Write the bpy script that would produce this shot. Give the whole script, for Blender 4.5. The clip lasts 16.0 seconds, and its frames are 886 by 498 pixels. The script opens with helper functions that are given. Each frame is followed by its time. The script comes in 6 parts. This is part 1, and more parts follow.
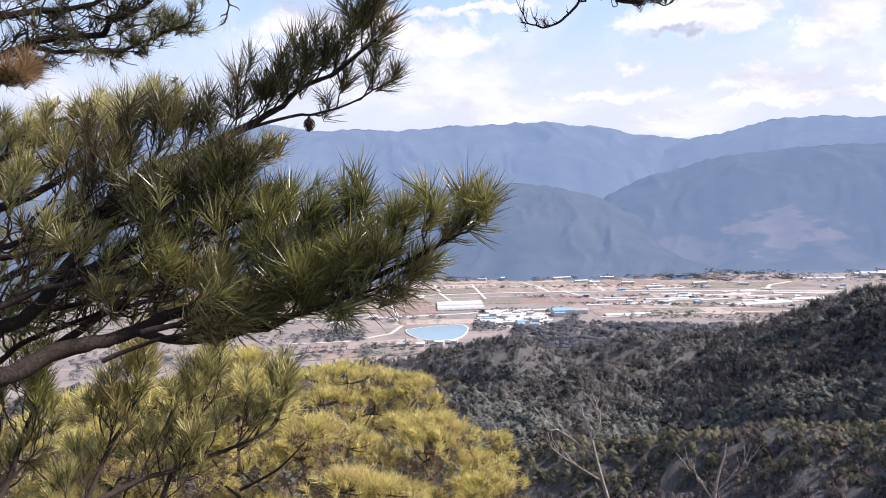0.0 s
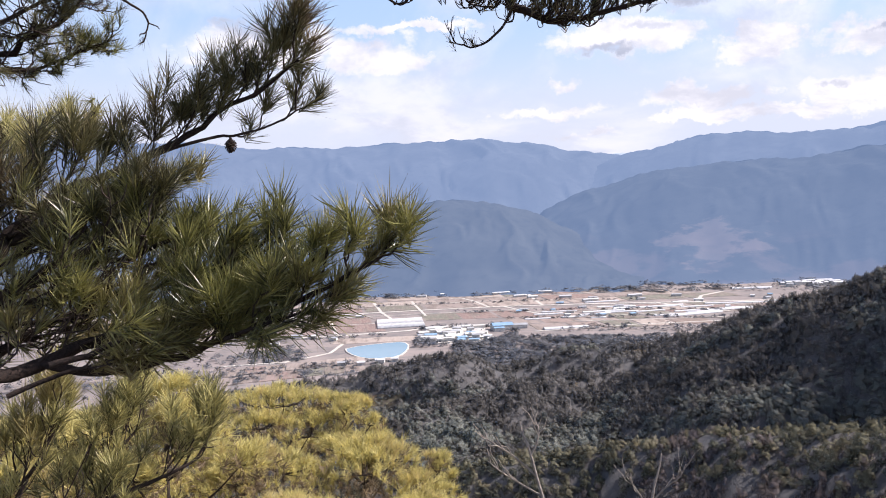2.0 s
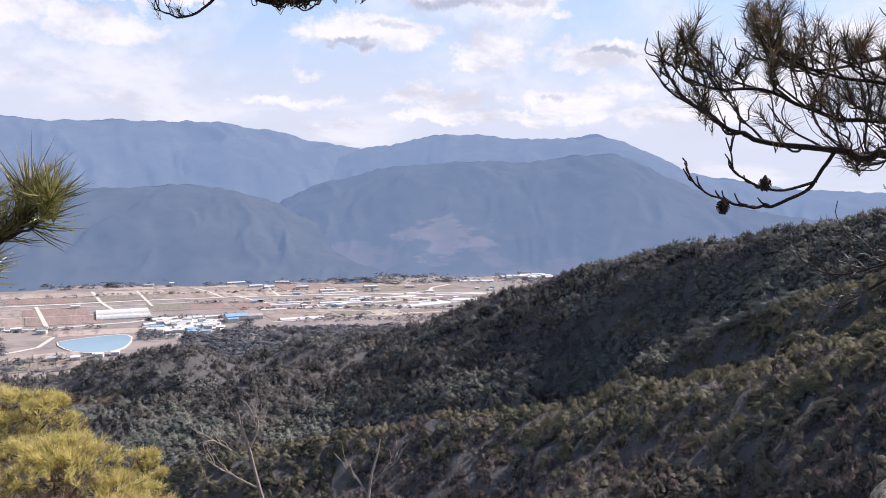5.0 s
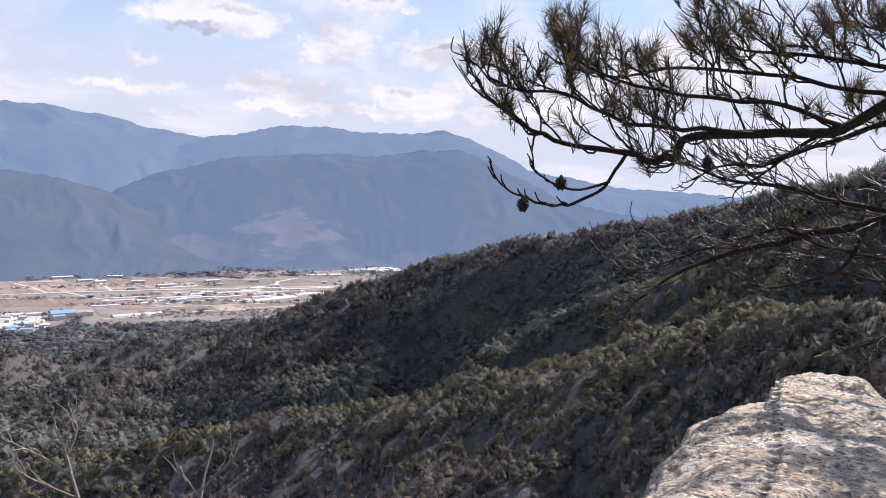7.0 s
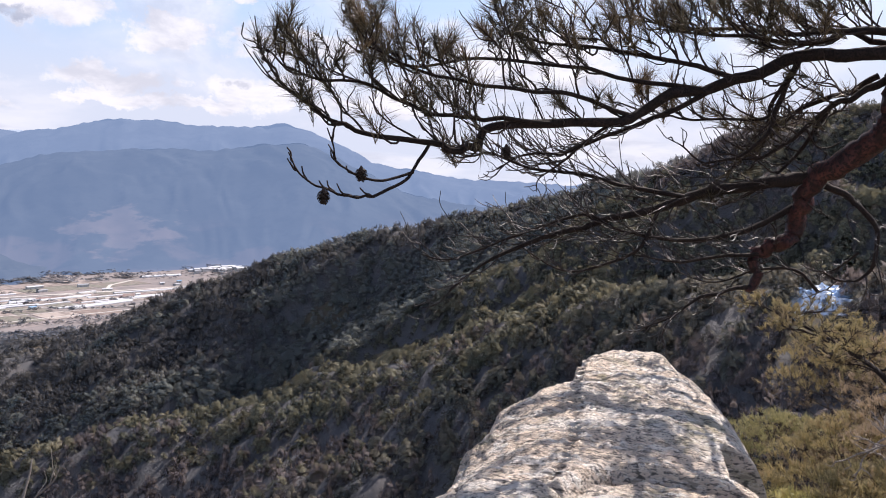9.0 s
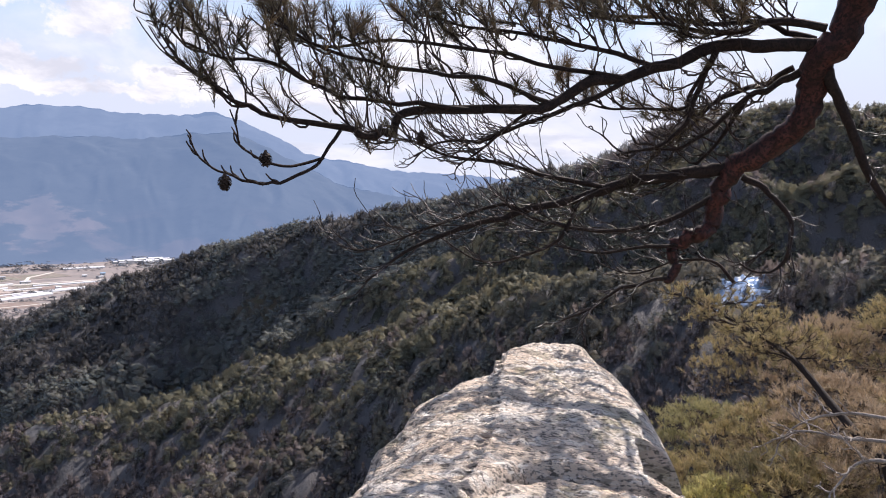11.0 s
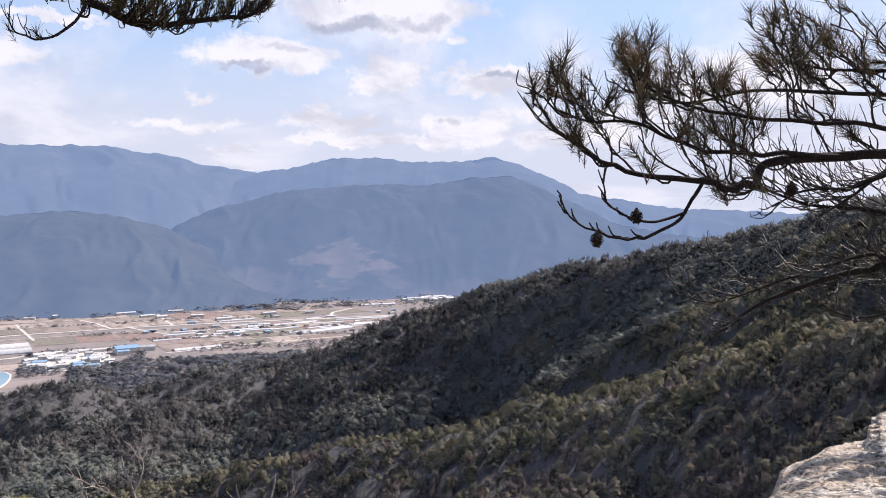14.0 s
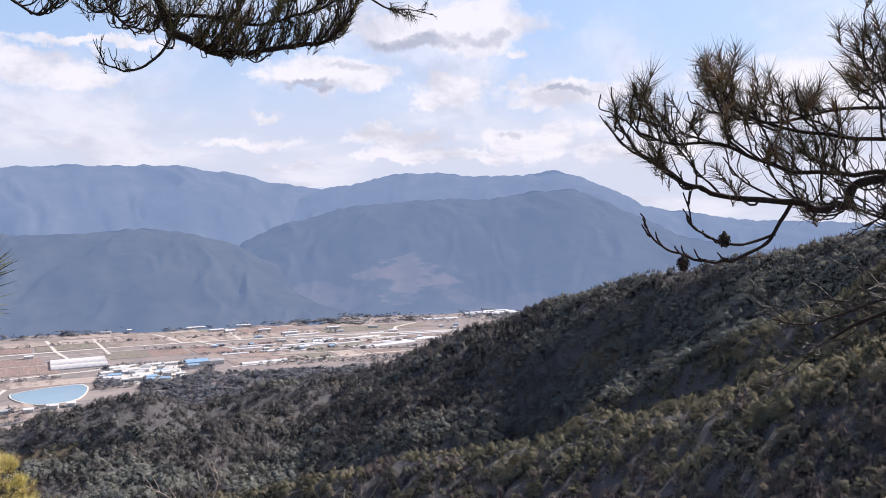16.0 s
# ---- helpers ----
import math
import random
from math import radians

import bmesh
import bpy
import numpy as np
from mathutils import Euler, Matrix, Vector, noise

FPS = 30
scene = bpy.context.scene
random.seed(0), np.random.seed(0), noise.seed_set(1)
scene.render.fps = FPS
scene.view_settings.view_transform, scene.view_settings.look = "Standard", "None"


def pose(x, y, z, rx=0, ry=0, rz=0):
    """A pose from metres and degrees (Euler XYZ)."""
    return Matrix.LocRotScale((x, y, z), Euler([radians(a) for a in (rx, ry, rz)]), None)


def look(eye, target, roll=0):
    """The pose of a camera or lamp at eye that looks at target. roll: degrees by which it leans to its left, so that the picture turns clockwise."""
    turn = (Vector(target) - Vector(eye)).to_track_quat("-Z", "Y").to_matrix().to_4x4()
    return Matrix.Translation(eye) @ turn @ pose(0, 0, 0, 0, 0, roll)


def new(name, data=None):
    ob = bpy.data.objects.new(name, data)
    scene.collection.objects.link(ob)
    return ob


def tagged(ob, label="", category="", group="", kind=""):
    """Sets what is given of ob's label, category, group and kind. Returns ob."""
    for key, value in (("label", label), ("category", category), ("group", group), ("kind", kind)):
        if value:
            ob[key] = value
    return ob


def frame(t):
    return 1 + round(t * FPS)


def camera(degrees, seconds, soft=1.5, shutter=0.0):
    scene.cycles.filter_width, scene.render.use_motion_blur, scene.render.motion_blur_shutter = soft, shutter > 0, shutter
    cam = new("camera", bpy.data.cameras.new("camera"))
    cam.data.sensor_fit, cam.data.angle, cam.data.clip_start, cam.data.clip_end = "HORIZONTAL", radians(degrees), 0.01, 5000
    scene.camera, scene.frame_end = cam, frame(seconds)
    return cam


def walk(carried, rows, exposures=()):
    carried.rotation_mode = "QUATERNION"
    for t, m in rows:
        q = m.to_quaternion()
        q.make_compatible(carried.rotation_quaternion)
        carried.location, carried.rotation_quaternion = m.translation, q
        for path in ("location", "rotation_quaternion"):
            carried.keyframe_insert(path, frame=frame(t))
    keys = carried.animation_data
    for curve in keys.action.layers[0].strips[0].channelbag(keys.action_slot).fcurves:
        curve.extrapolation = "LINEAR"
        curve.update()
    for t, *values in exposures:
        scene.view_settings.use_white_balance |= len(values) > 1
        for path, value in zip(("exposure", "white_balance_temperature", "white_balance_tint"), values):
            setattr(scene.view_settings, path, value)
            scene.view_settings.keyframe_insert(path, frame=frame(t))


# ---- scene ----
cam = camera(59.3, 16.0, soft=1.0)
PATH = [
    (0, pose(-0.278, 0.008, 1.607, 85.93, 1.42, -1.11)),
    (0.5, pose(-0.277, 0.008, 1.606, 86.27, 1.59, -2.08)),
    (1, pose(-0.264, 0.017, 1.610, 86.61, 1.92, -3.17)),
    (1.5, pose(-0.243, 0.025, 1.618, 86.86, 2.08, -4.35)),
    (2, pose(-0.243, 0.021, 1.616, 87.03, 2.13, -5.65)),
    (2.5, pose(-0.236, 0.029, 1.619, 87.06, 1.99, -7.56)),
    (3, pose(-0.218, 0.028, 1.615, 86.89, 1.62, -10.23)),
    (3.5, pose(-0.178, 0.032, 1.604, 86.60, 1.12, -13.72)),
    (4, pose(-0.145, 0.050, 1.601, 86.34, 0.47, -17.57)),
    (4.2, pose(-0.135, 0.046, 1.596, 86.29, 0.22, -19.11)),
    (6.5, pose(-0.023, 0.012, 1.597, 85.89, -1.73, -33.04)),
    (7, pose(0.000, 0.000, 1.600, 85.90, -1.78, -35.70)),
    (7.5, pose(0.015, -0.005, 1.603, 85.92, -1.53, -38.28)),
    (8, pose(0.035, -0.011, 1.602, 85.88, -1.29, -40.97)),
    (8.5, pose(0.061, -0.024, 1.604, 85.78, -0.97, -43.90)),
    (9, pose(0.104, -0.037, 1.600, 85.60, -0.63, -47.07)),
    (9.2, pose(0.123, -0.044, 1.600, 85.50, -0.45, -48.26)),
    (10.25, pose(0.180, -0.040, 1.594, 85.05, -0.85, -52.60)),
    (11.3, pose(0.197, -0.015, 1.589, 85.22, -1.48, -50.95)),
    (11.5, pose(0.194, -0.010, 1.591, 85.40, -1.51, -49.70)),
    (12, pose(0.144, 0.016, 1.601, 86.19, -1.79, -45.40)),
    (12.5, pose(0.056, 0.042, 1.629, 87.20, -1.84, -39.90)),
    (13, pose(0.007, 0.060, 1.631, 87.72, -1.34, -35.62)),
    (13.5, pose(-0.000, 0.069, 1.624, 87.85, -0.61, -33.10)),
    (14, pose(0.000, 0.074, 1.626, 87.83, 0.12, -31.95)),
    (14.5, pose(-0.007, 0.070, 1.637, 88.03, 0.64, -31.05)),
    (15, pose(-0.025, 0.076, 1.652, 88.41, 0.84, -29.81)),
    (15.5, pose(-0.039, 0.083, 1.656, 88.79, 0.82, -28.44)),
    (16, pose(-0.052, 0.085, 1.652, 88.91, 0.68, -27.41)),
]
walk(cam, PATH, [(0, 0.75, 6350, 19.0), (1.5, 0.70, 6350, 19.0), (3, 0.66, 6350, 19.0), (6.5, 0.56, 6350, 19.0), (8.5, 0.59, 6350, 19.0), (11.3, 0.67, 6350, 19.0), (12.5, 0.62, 6350, 19.0), (14, 0.54, 6350, 19.0), (16, 0.51, 6350, 19.0)])

# ---- sky, sun ----
SUN_AZ, SUN_EL = 84.0, 42.0
world = bpy.data.worlds.new("sky")
scene.world = world
world.use_nodes = True
wn, wl = world.node_tree.nodes, world.node_tree.links
wn.clear()


def wnode(kind, **values):
    n = wn.new(kind)
    for k, v in values.items():
        n.inputs[k].default_value = v
    return n


def wmath(op, a, b=None, clamp=False):
    n = wn.new("ShaderNodeMath")
    n.operation, n.use_clamp = op, clamp
    for i, v in enumerate((a, b)):
        if v is None:
            continue
        if isinstance(v, (int, float)):
            n.inputs[i].default_value = v
        else:
            wl.new(v, n.inputs[i])
    return n.outputs[0]


def wramp(value, lo, hi):
    n = wn.new("ShaderNodeMapRange")
    n.interpolation_type = "SMOOTHSTEP"
    wl.new(value, n.inputs["Value"])
    n.inputs["From Min"].default_value, n.inputs["From Max"].default_value = lo, hi
    return n.outputs[0]


def wmix(fac, a, b):
    n = wn.new("ShaderNodeMix")
    n.data_type = "RGBA"
    for i, v in ((0, fac), (6, a), (7, b)):
        if isinstance(v, (int, float, tuple)):
            n.inputs[i].default_value = v
        else:
            wl.new(v, n.inputs[i])
    return n.outputs[2]


sky = wn.new("ShaderNodeTexSky")
sky.sky_type, sky.sun_disc = "NISHITA", False
sky.sun_elevation, sky.sun_rotation = radians(SUN_EL), radians(SUN_AZ)
sky.altitude, sky.air_density, sky.dust_density, sky.ozone_density = 300, 1.0, 1.6, 1.2
coord = wn.new("ShaderNodeTexCoord")
split = wn.new("ShaderNodeSeparateXYZ")
wl.new(coord.outputs["Generated"], split.inputs[0])
sx, sy, sz = split.outputs
azim = wmath("ARCTAN2", sx, sy)                       # radians to the right of +y
elev = wmath("ARCSINE", sz)
# cloud deck: flattened towards the horizon
lift = wmath("ADD", wmath("MAXIMUM", sz, 0.0), 0.10)
deck = wn.new("ShaderNodeCombineXYZ")
wl.new(wmath("MULTIPLY", azim, 1.0), deck.inputs[0])
wl.new(wmath("DIVIDE", elev, lift), deck.inputs[1])
deck_map = wn.new("ShaderNodeMapping")
deck_map.inputs["Scale"].default_value = (5.2, 5.5, 1)
deck_map.inputs["Location"].default_value = (3.1, 1.4, 0)
wl.new(deck.outputs[0], deck_map.inputs[0])
puffs = wnode("ShaderNodeTexNoise", Scale=1.0, Detail=9.0, Roughness=0.56, Distortion=0.35)
wl.new(deck_map.outputs[0], puffs.inputs["Vector"])
shade = wnode("ShaderNodeTexNoise", Scale=1.7, Detail=6.0, Roughness=0.6, Distortion=0.2)
wl.new(deck_map.outputs[0], shade.inputs["Vector"])


# the single cumulus clouds: azimuth, elevation, half width, half height, strength (degrees)
CLOUDS = [
    (27.7, 14.8, 7.2, 2.2, 1.0), (19.2, 11.5, 5.6, 1.4, 1.0), (28.0, 10.3, 3.2, 1.7, 0.95), (36.6, 9.9, 4.6, 1.2, 0.95),
    (24.0, 7.2, 4.0, 0.9, 0.9), (24.8, 5.8, 4.6, 0.5, 0.9), (33.5, 6.8, 3.6, 1.4, 0.8), (1.0, 10.8, 4.2, 1.7, 0.85),
    (4.0, 12.9, 7.0, 0.35, 0.7), (13.0, 6.7, 5.0, 0.5, 0.7), (-7.0, 11.8, 6.0, 1.8, 0.8), (52.0, 9.0, 9.0, 3.0, 0.75),
    (46.0, 16.5, 6.0, 0.6, 0.5), (15.5, 8.6, 2.2, 0.45, 0.6), (43.0, 6.0, 6.0, 1.2, 0.7), (30.0, 5.6, 4.4, 0.5, 0.8), (38.0, 7.4, 3.0, 0.7, 0.7), (17.0, 4.9, 3.6, 0.4, 0.6), (33.5, 12.6, 1.2, 0.4, 0.6),
]
DARKS = [
    (25.5, 13.7, 4.6, 0.7, 0.95), (30.5, 14.0, 2.4, 0.5, 0.6), (18.0, 10.5, 2.7, 0.45, 0.9), (20.0, 12.2, 3.0, 0.35, 0.55),
    (36.4, 10.2, 2.4, 0.42, 0.9), (28.6, 9.6, 1.5, 0.4, 0.5), (23.4, 6.8, 2.4, 0.35, 0.5), (33.0, 7.4, 1.2, 0.35, 0.6),
    (-7.6, 13.2, 6.0, 0.8, 0.75), (-1.5, 10.0, 3.0, 0.5, 0.35), (38.5, 8.2, 3.4, 0.3, 0.55), (42.0, 9.2, 2.0, 0.4, 0.4),
]
warp = wnode("ShaderNodeTexNoise", Scale=17.0, Detail=9.0, Roughness=0.66)
wl.new(coord.outputs["Generated"], warp.inputs["Vector"])
warp_split = wn.new("ShaderNodeSeparateColor")
wl.new(warp.outputs["Color"], warp_split.inputs[0])
waz = wmath("ADD", azim, wmath("MULTIPLY", wmath("SUBTRACT", warp_split.outputs[0], 0.5), 0.16))
wel = wmath("ADD", elev, wmath("MULTIPLY", wmath("SUBTRACT", warp_split.outputs[1], 0.5), 0.065))


def blobs(rows, frill):
    """Heaps of cloud with billowing edges."""
    total = None
    for a, e, w, h, k in rows:
        da = wmath("DIVIDE", wmath("SUBTRACT", waz, radians(a)), radians(w))
        de = wmath("DIVIDE", wmath("SUBTRACT", wel, radians(e)), radians(h))
        d = wmath("SQRT", wmath("ADD", wmath("MULTIPLY", da, da), wmath("MULTIPLY", de, de)))
        m = wmath("MULTIPLY", wramp(d, 1.55, 0.25), k)
        total = m if total is None else wmath("MAXIMUM", total, m)
    rough = wmath("MULTIPLY", wmath("SUBTRACT", billow.outputs["Fac"], 0.5), frill)
    return wmath("ADD", total, wmath("MULTIPLY", rough, wramp(total, 0.0, 0.25)))


flat_map = wn.new("ShaderNodeMapping")
flat_map.inputs["Scale"].default_value = (1, 1, 2.3)
wl.new(coord.outputs["Generated"], flat_map.inputs[0])
billow = wnode("ShaderNodeTexNoise", Scale=15.0, Detail=10.0, Roughness=0.58, Distortion=0.25)
wl.new(flat_map.outputs[0], billow.inputs["Vector"])
thin = wmath("ADD", wmath("MULTIPLY", wramp(elev, 0.45, 0.16), 0.35), 0.50)     # the deck is thinner overhead
heaps = blobs(CLOUDS, 1.5)
cover = wmath("MAXIMUM", wmath("MULTIPLY", wmath("MULTIPLY", wramp(puffs.outputs["Fac"], 0.42, 0.66), 0.72), thin), wmath("MULTIPLY", wramp(heaps, 0.18, 0.74), 0.92))
shadow_side = wmath("MULTIPLY", wramp(blobs(DARKS, 0.9), 0.05, 1.15), 0.95)
grey = wmath("MAXIMUM", wmath("MULTIPLY", wramp(shade.outputs["Fac"], 0.44, 0.64), 0.52), shadow_side)
SKY = 0.104
cloud_colour = wmix(grey, (6.45, 6.45, 6.55, 1), (2.75, 3.05, 3.7, 1))
blue = wmix(wmath("MULTIPLY", wramp(elev, 0.6, 0.25), 0.72), sky.outputs[0], (3.3, 4.7, 6.5, 1))
veil = wmix(wramp(elev, 0.255, 0.085), blue, (4.55, 5.0, 5.7, 1))     # milky air over the horizon
total_sky = wmix(cover, veil, cloud_colour)
bg = wnode("ShaderNodeBackground", Strength=SKY)
wl.new(total_sky, bg.inputs["Color"])
wout = wn.new("ShaderNodeOutputWorld")
wl.new(bg.outputs[0], wout.inputs[0])

sun = new("sun", bpy.data.lights.new("sun", "SUN"))
sun.data.energy, sun.data.angle, sun.data.color = 5.0, radians(0.55), (1.0, 0.93, 0.82)
sa, se = radians(SUN_AZ), radians(SUN_EL)
TO_SUN = Vector((math.sin(sa) * math.cos(se), math.cos(sa) * math.cos(se), math.sin(se)))
sun.matrix_world = look(TO_SUN * 60, (0, 0, 0))

# ---- materials ----
class Mat:
    """A node material with short ways to add its nodes."""

    def __init__(self, name, rough=0.8):
        self.m = bpy.data.materials.new(name)
        self.m.use_nodes = True
        self.n, self.l = self.m.node_tree.nodes, self.m.node_tree.links
        self.b = self.n["Principled BSDF"]
        self.out = self.n["Material Output"]
        self.b.inputs["Roughness"].default_value = rough
        self.b.inputs["Specular IOR Level"].default_value = 0.25
        self.geo = self.n.new("ShaderNodeNewGeometry")

    def put(self, socket, v):
        if isinstance(v, (int, float, tuple)):
            socket.default_value = v
        else:
            self.l.new(v, socket)

    def noise(self, scale, detail=4.0, rough=0.55, dist=0.0, stretch=None, local=False):
        t = self.n.new("ShaderNodeTexNoise")
        t.inputs["Scale"].default_value, t.inputs["Detail"].default_value = scale, detail
        t.inputs["Roughness"].default_value, t.inputs["Distortion"].default_value = rough, dist
        src = self.geo.outputs["Position"]
        if local:
            src = self.n.new("ShaderNodeTexCoord").outputs["Object"]
        if stretch:
            mp = self.n.new("ShaderNodeMapping")
            mp.inputs["Scale"].default_value = stretch
            self.l.new(src, mp.inputs[0])
            src = mp.outputs[0]
        self.l.new(src, t.inputs["Vector"])
        return t.outputs["Fac"]

    def cells(self, scale, stretch=None):
        t = self.n.new("ShaderNodeTexVoronoi")
        t.inputs["Scale"].default_value = scale
        src = self.geo.outputs["Position"]
        if stretch:
            mp = self.n.new("ShaderNodeMapping")
            mp.inputs["Scale"].default_value = stretch
            self.l.new(src, mp.inputs[0])
            src = mp.outputs[0]
        self.l.new(src, t.inputs["Vector"])
        return t

    def ramp(self, v, lo, hi):
        t = self.n.new("ShaderNodeMapRange")
        t.interpolation_type = "SMOOTHSTEP"
        self.l.new(v, t.inputs["Value"])
        t.inputs["From Min"].default_value, t.inputs["From Max"].default_value = lo, hi
        return t.outputs[0]

    def math(self, op, a, b=0.0):
        t = self.n.new("ShaderNodeMath")
        t.operation = op
        self.put(t.inputs[0], a), self.put(t.inputs[1], b)
        return t.outputs[0]

    def mix(self, fac, a, b, how="MIX"):
        t = self.n.new("ShaderNodeMix")
        t.data_type, t.blend_type = "RGBA", how
        for i, v in ((0, fac), (6, a), (7, b)):
            self.put(t.inputs[i], (*v, 1) if isinstance(v, tuple) and len(v) == 3 else v)
        return t.outputs[2]

    def colour(self, v):
        self.put(self.b.inputs["Base Color"], (*v, 1) if isinstance(v, tuple) else v)
        return self

    def bump(self, v, strength=0.4, dist=0.01):
        t = self.n.new("ShaderNodeBump")
        t.inputs["Strength"].default_value, t.inputs["Distance"].default_value = strength, dist
        self.l.new(v, t.inputs["Height"])
        self.l.new(t.outputs[0], self.b.inputs["Normal"])
        return self

    def leafy(self, share, colour):
        """Lets part of the light through, as thin leaves do."""
        t = self.n.new("ShaderNodeBsdfTranslucent")
        if self.b.inputs["Normal"].is_linked:
            self.l.new(self.b.inputs["Normal"].links[0].from_socket, t.inputs["Normal"])
        self.put(t.inputs["Color"], (*colour, 1) if isinstance(colour, tuple) else colour)
        x = self.n.new("ShaderNodeMixShader")
        x.inputs[0].default_value = share
        self.l.new(self.b.outputs[0], x.inputs[1]), self.l.new(t.outputs[0], x.inputs[2])
        self.l.new(x.outputs[0], self.out.inputs[0])
        return self

    def porous(self, share):
        """Sprays of twigs with gaps finer than the mesh: part of the light passes by them."""
        last = self.out.inputs[0].links[0].from_socket
        t = self.n.new("ShaderNodeBsdfTransparent")
        x = self.n.new("ShaderNodeMixShader")
        x.inputs[0].default_value = share
        self.l.new(last, x.inputs[1]), self.l.new(t.outputs[0], x.inputs[2])
        self.l.new(x.outputs[0], self.out.inputs[0])
        return self

    def random(self, island=False):
        if island:
            return self.geo.outputs["Random Per Island"]
        return self.n.new("ShaderNodeObjectInfo").outputs["Random"]


def needle_mat(name, dark, light, dry, dry_share, share=0.3, rough=0.45, gloss=0.4):
    k = Mat(name, rough)
    k.b.inputs["Specular IOR Level"].default_value = gloss
    c = k.mix(k.math("POWER", k.random(True), 1.7), dark, light)
    c = k.mix(k.math("MULTIPLY", k.ramp(k.noise(7.0, 2), 0.42, 0.72), 0.6), c, light)
    dead = k.math("MULTIPLY", k.ramp(k.noise(3.3, 3), 0.5, 0.68), dry_share)
    c = k.mix(dead, c, dry)
    return k.colour(c).leafy(share, c).m


M_NEEDLE = needle_mat("needles_green", (0.020, 0.025, 0.010), (0.310, 0.300, 0.095), (0.34, 0.25, 0.11), 0.4, 0.28, 0.36, 0.6)
# darkened in the colour to read as silhouettes against the sky
M_NEEDLE_R = needle_mat("needles_dusty_backlit", (0.030, 0.025, 0.015), (0.125, 0.098, 0.050), (0.20, 0.13, 0.07), 0.6, 0.18)
# darker copy of the green needles, shade of the boughs put into its colour
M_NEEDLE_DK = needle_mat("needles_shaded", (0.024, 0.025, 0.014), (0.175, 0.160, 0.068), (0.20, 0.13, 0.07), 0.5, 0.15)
M_NEEDLE_Y = needle_mat("needles_yellowed", (0.33, 0.290, 0.095), (0.86, 0.76, 0.32), (0.56, 0.43, 0.23), 0.5, 0.42)
M_NEEDLE_O = needle_mat("needles_olive", (0.20, 0.170, 0.090), (0.54, 0.435, 0.210), (0.42, 0.31, 0.20), 0.6, 0.3, 0.6, 0.2)
M_NEEDLE_G = needle_mat("needles_grey_green", (0.20, 0.190, 0.100), (0.48, 0.430, 0.200), (0.30, 0.25, 0.16), 0.5, 0.3, 0.6, 0.2)
M_NEEDLE_B = needle_mat("needles_brown", (0.27, 0.205, 0.145), (0.56, 0.440, 0.300), (0.42, 0.31, 0.16), 0.5, 0.25, 0.6, 0.2)
# paler copy of the green needles for sunlit tufts, light put into its colour
M_NEEDLE_YG = needle_mat("needles_pale_green_lit", (0.080, 0.080, 0.030), (0.56, 0.51, 0.21), (0.40, 0.30, 0.14), 0.5, 0.3)
M_NEEDLE_DEAD = needle_mat("needles_dead", (0.090, 0.066, 0.042), (0.300, 0.225, 0.135), (0.20, 0.14, 0.09), 0.5, 0.2, 0.7, 0.2)
M_NEEDLE_DRY = needle_mat("needles_dry", (0.19, 0.125, 0.070), (0.40, 0.270, 0.145), (0.3, 0.22, 0.14), 0.5)


def bark_mat(name, a, b, crack, scale, rough=0.85):
    k = Mat(name, rough)
    n1, n2 = k.noise(scale, 5, 0.6, 0.4), k.noise(scale * 4.5, 4, 0.65)
    c = k.mix(k.ramp(n1, 0.3, 0.7), a, b)
    c = k.mix(k.ramp(n2, 0.56, 0.40), c, crack)
    return k.colour(c).bump(n2, 0.7, 0.004).m


M_BARK = bark_mat("bark_dark", (0.020, 0.013, 0.011), (0.042, 0.028, 0.022), (0.014, 0.010, 0.009), 38.0)
M_BARK_RED = bark_mat("bark_red", (0.022, 0.010, 0.010), (0.105, 0.036, 0.030), (0.014, 0.008, 0.008), 24.0, 0.62)
M_TWIG = bark_mat("twig_bark", (0.026, 0.018, 0.015), (0.060, 0.042, 0.035), (0.030, 0.022, 0.019), 60.0)
M_TWIG_DK = bark_mat("twig_bark_smooth", (0.030, 0.022, 0.020), (0.075, 0.058, 0.052), (0.024, 0.018, 0.016), 60.0, 0.42)
M_TWIG_PALE = bark_mat("twig_pale", (0.22, 0.195, 0.175), (0.38, 0.34, 0.30), (0.16, 0.13, 0.11), 25.0)
k = Mat("cone_scales", 0.7)
M_CONE = k.colour(k.mix(k.noise(140, 2), (0.030, 0.020, 0.016), (0.075, 0.050, 0.036))).m

# granite with lichen: streaks run across the block
k = Mat("granite", 0.88)
turned = k.n.new("ShaderNodeMapping")
turned.inputs["Rotation"].default_value = (0, 0, radians(-29))
k.l.new(k.geo.outputs["Position"], turned.inputs[0])
drawn = k.n.new("ShaderNodeMapping")
drawn.inputs["Scale"].default_value = (2.3, 0.85, 2.1)
k.l.new(turned.outputs[0], drawn.inputs[0])


def streak(scale, detail, rough, dist):
    t = k.n.new("ShaderNodeTexNoise")
    for key, v in (("Scale", scale), ("Detail", detail), ("Roughness", rough), ("Distortion", dist)):
        t.inputs[key].default_value = v
    k.l.new(drawn.outputs[0], t.inputs["Vector"])
    return t.outputs["Fac"]


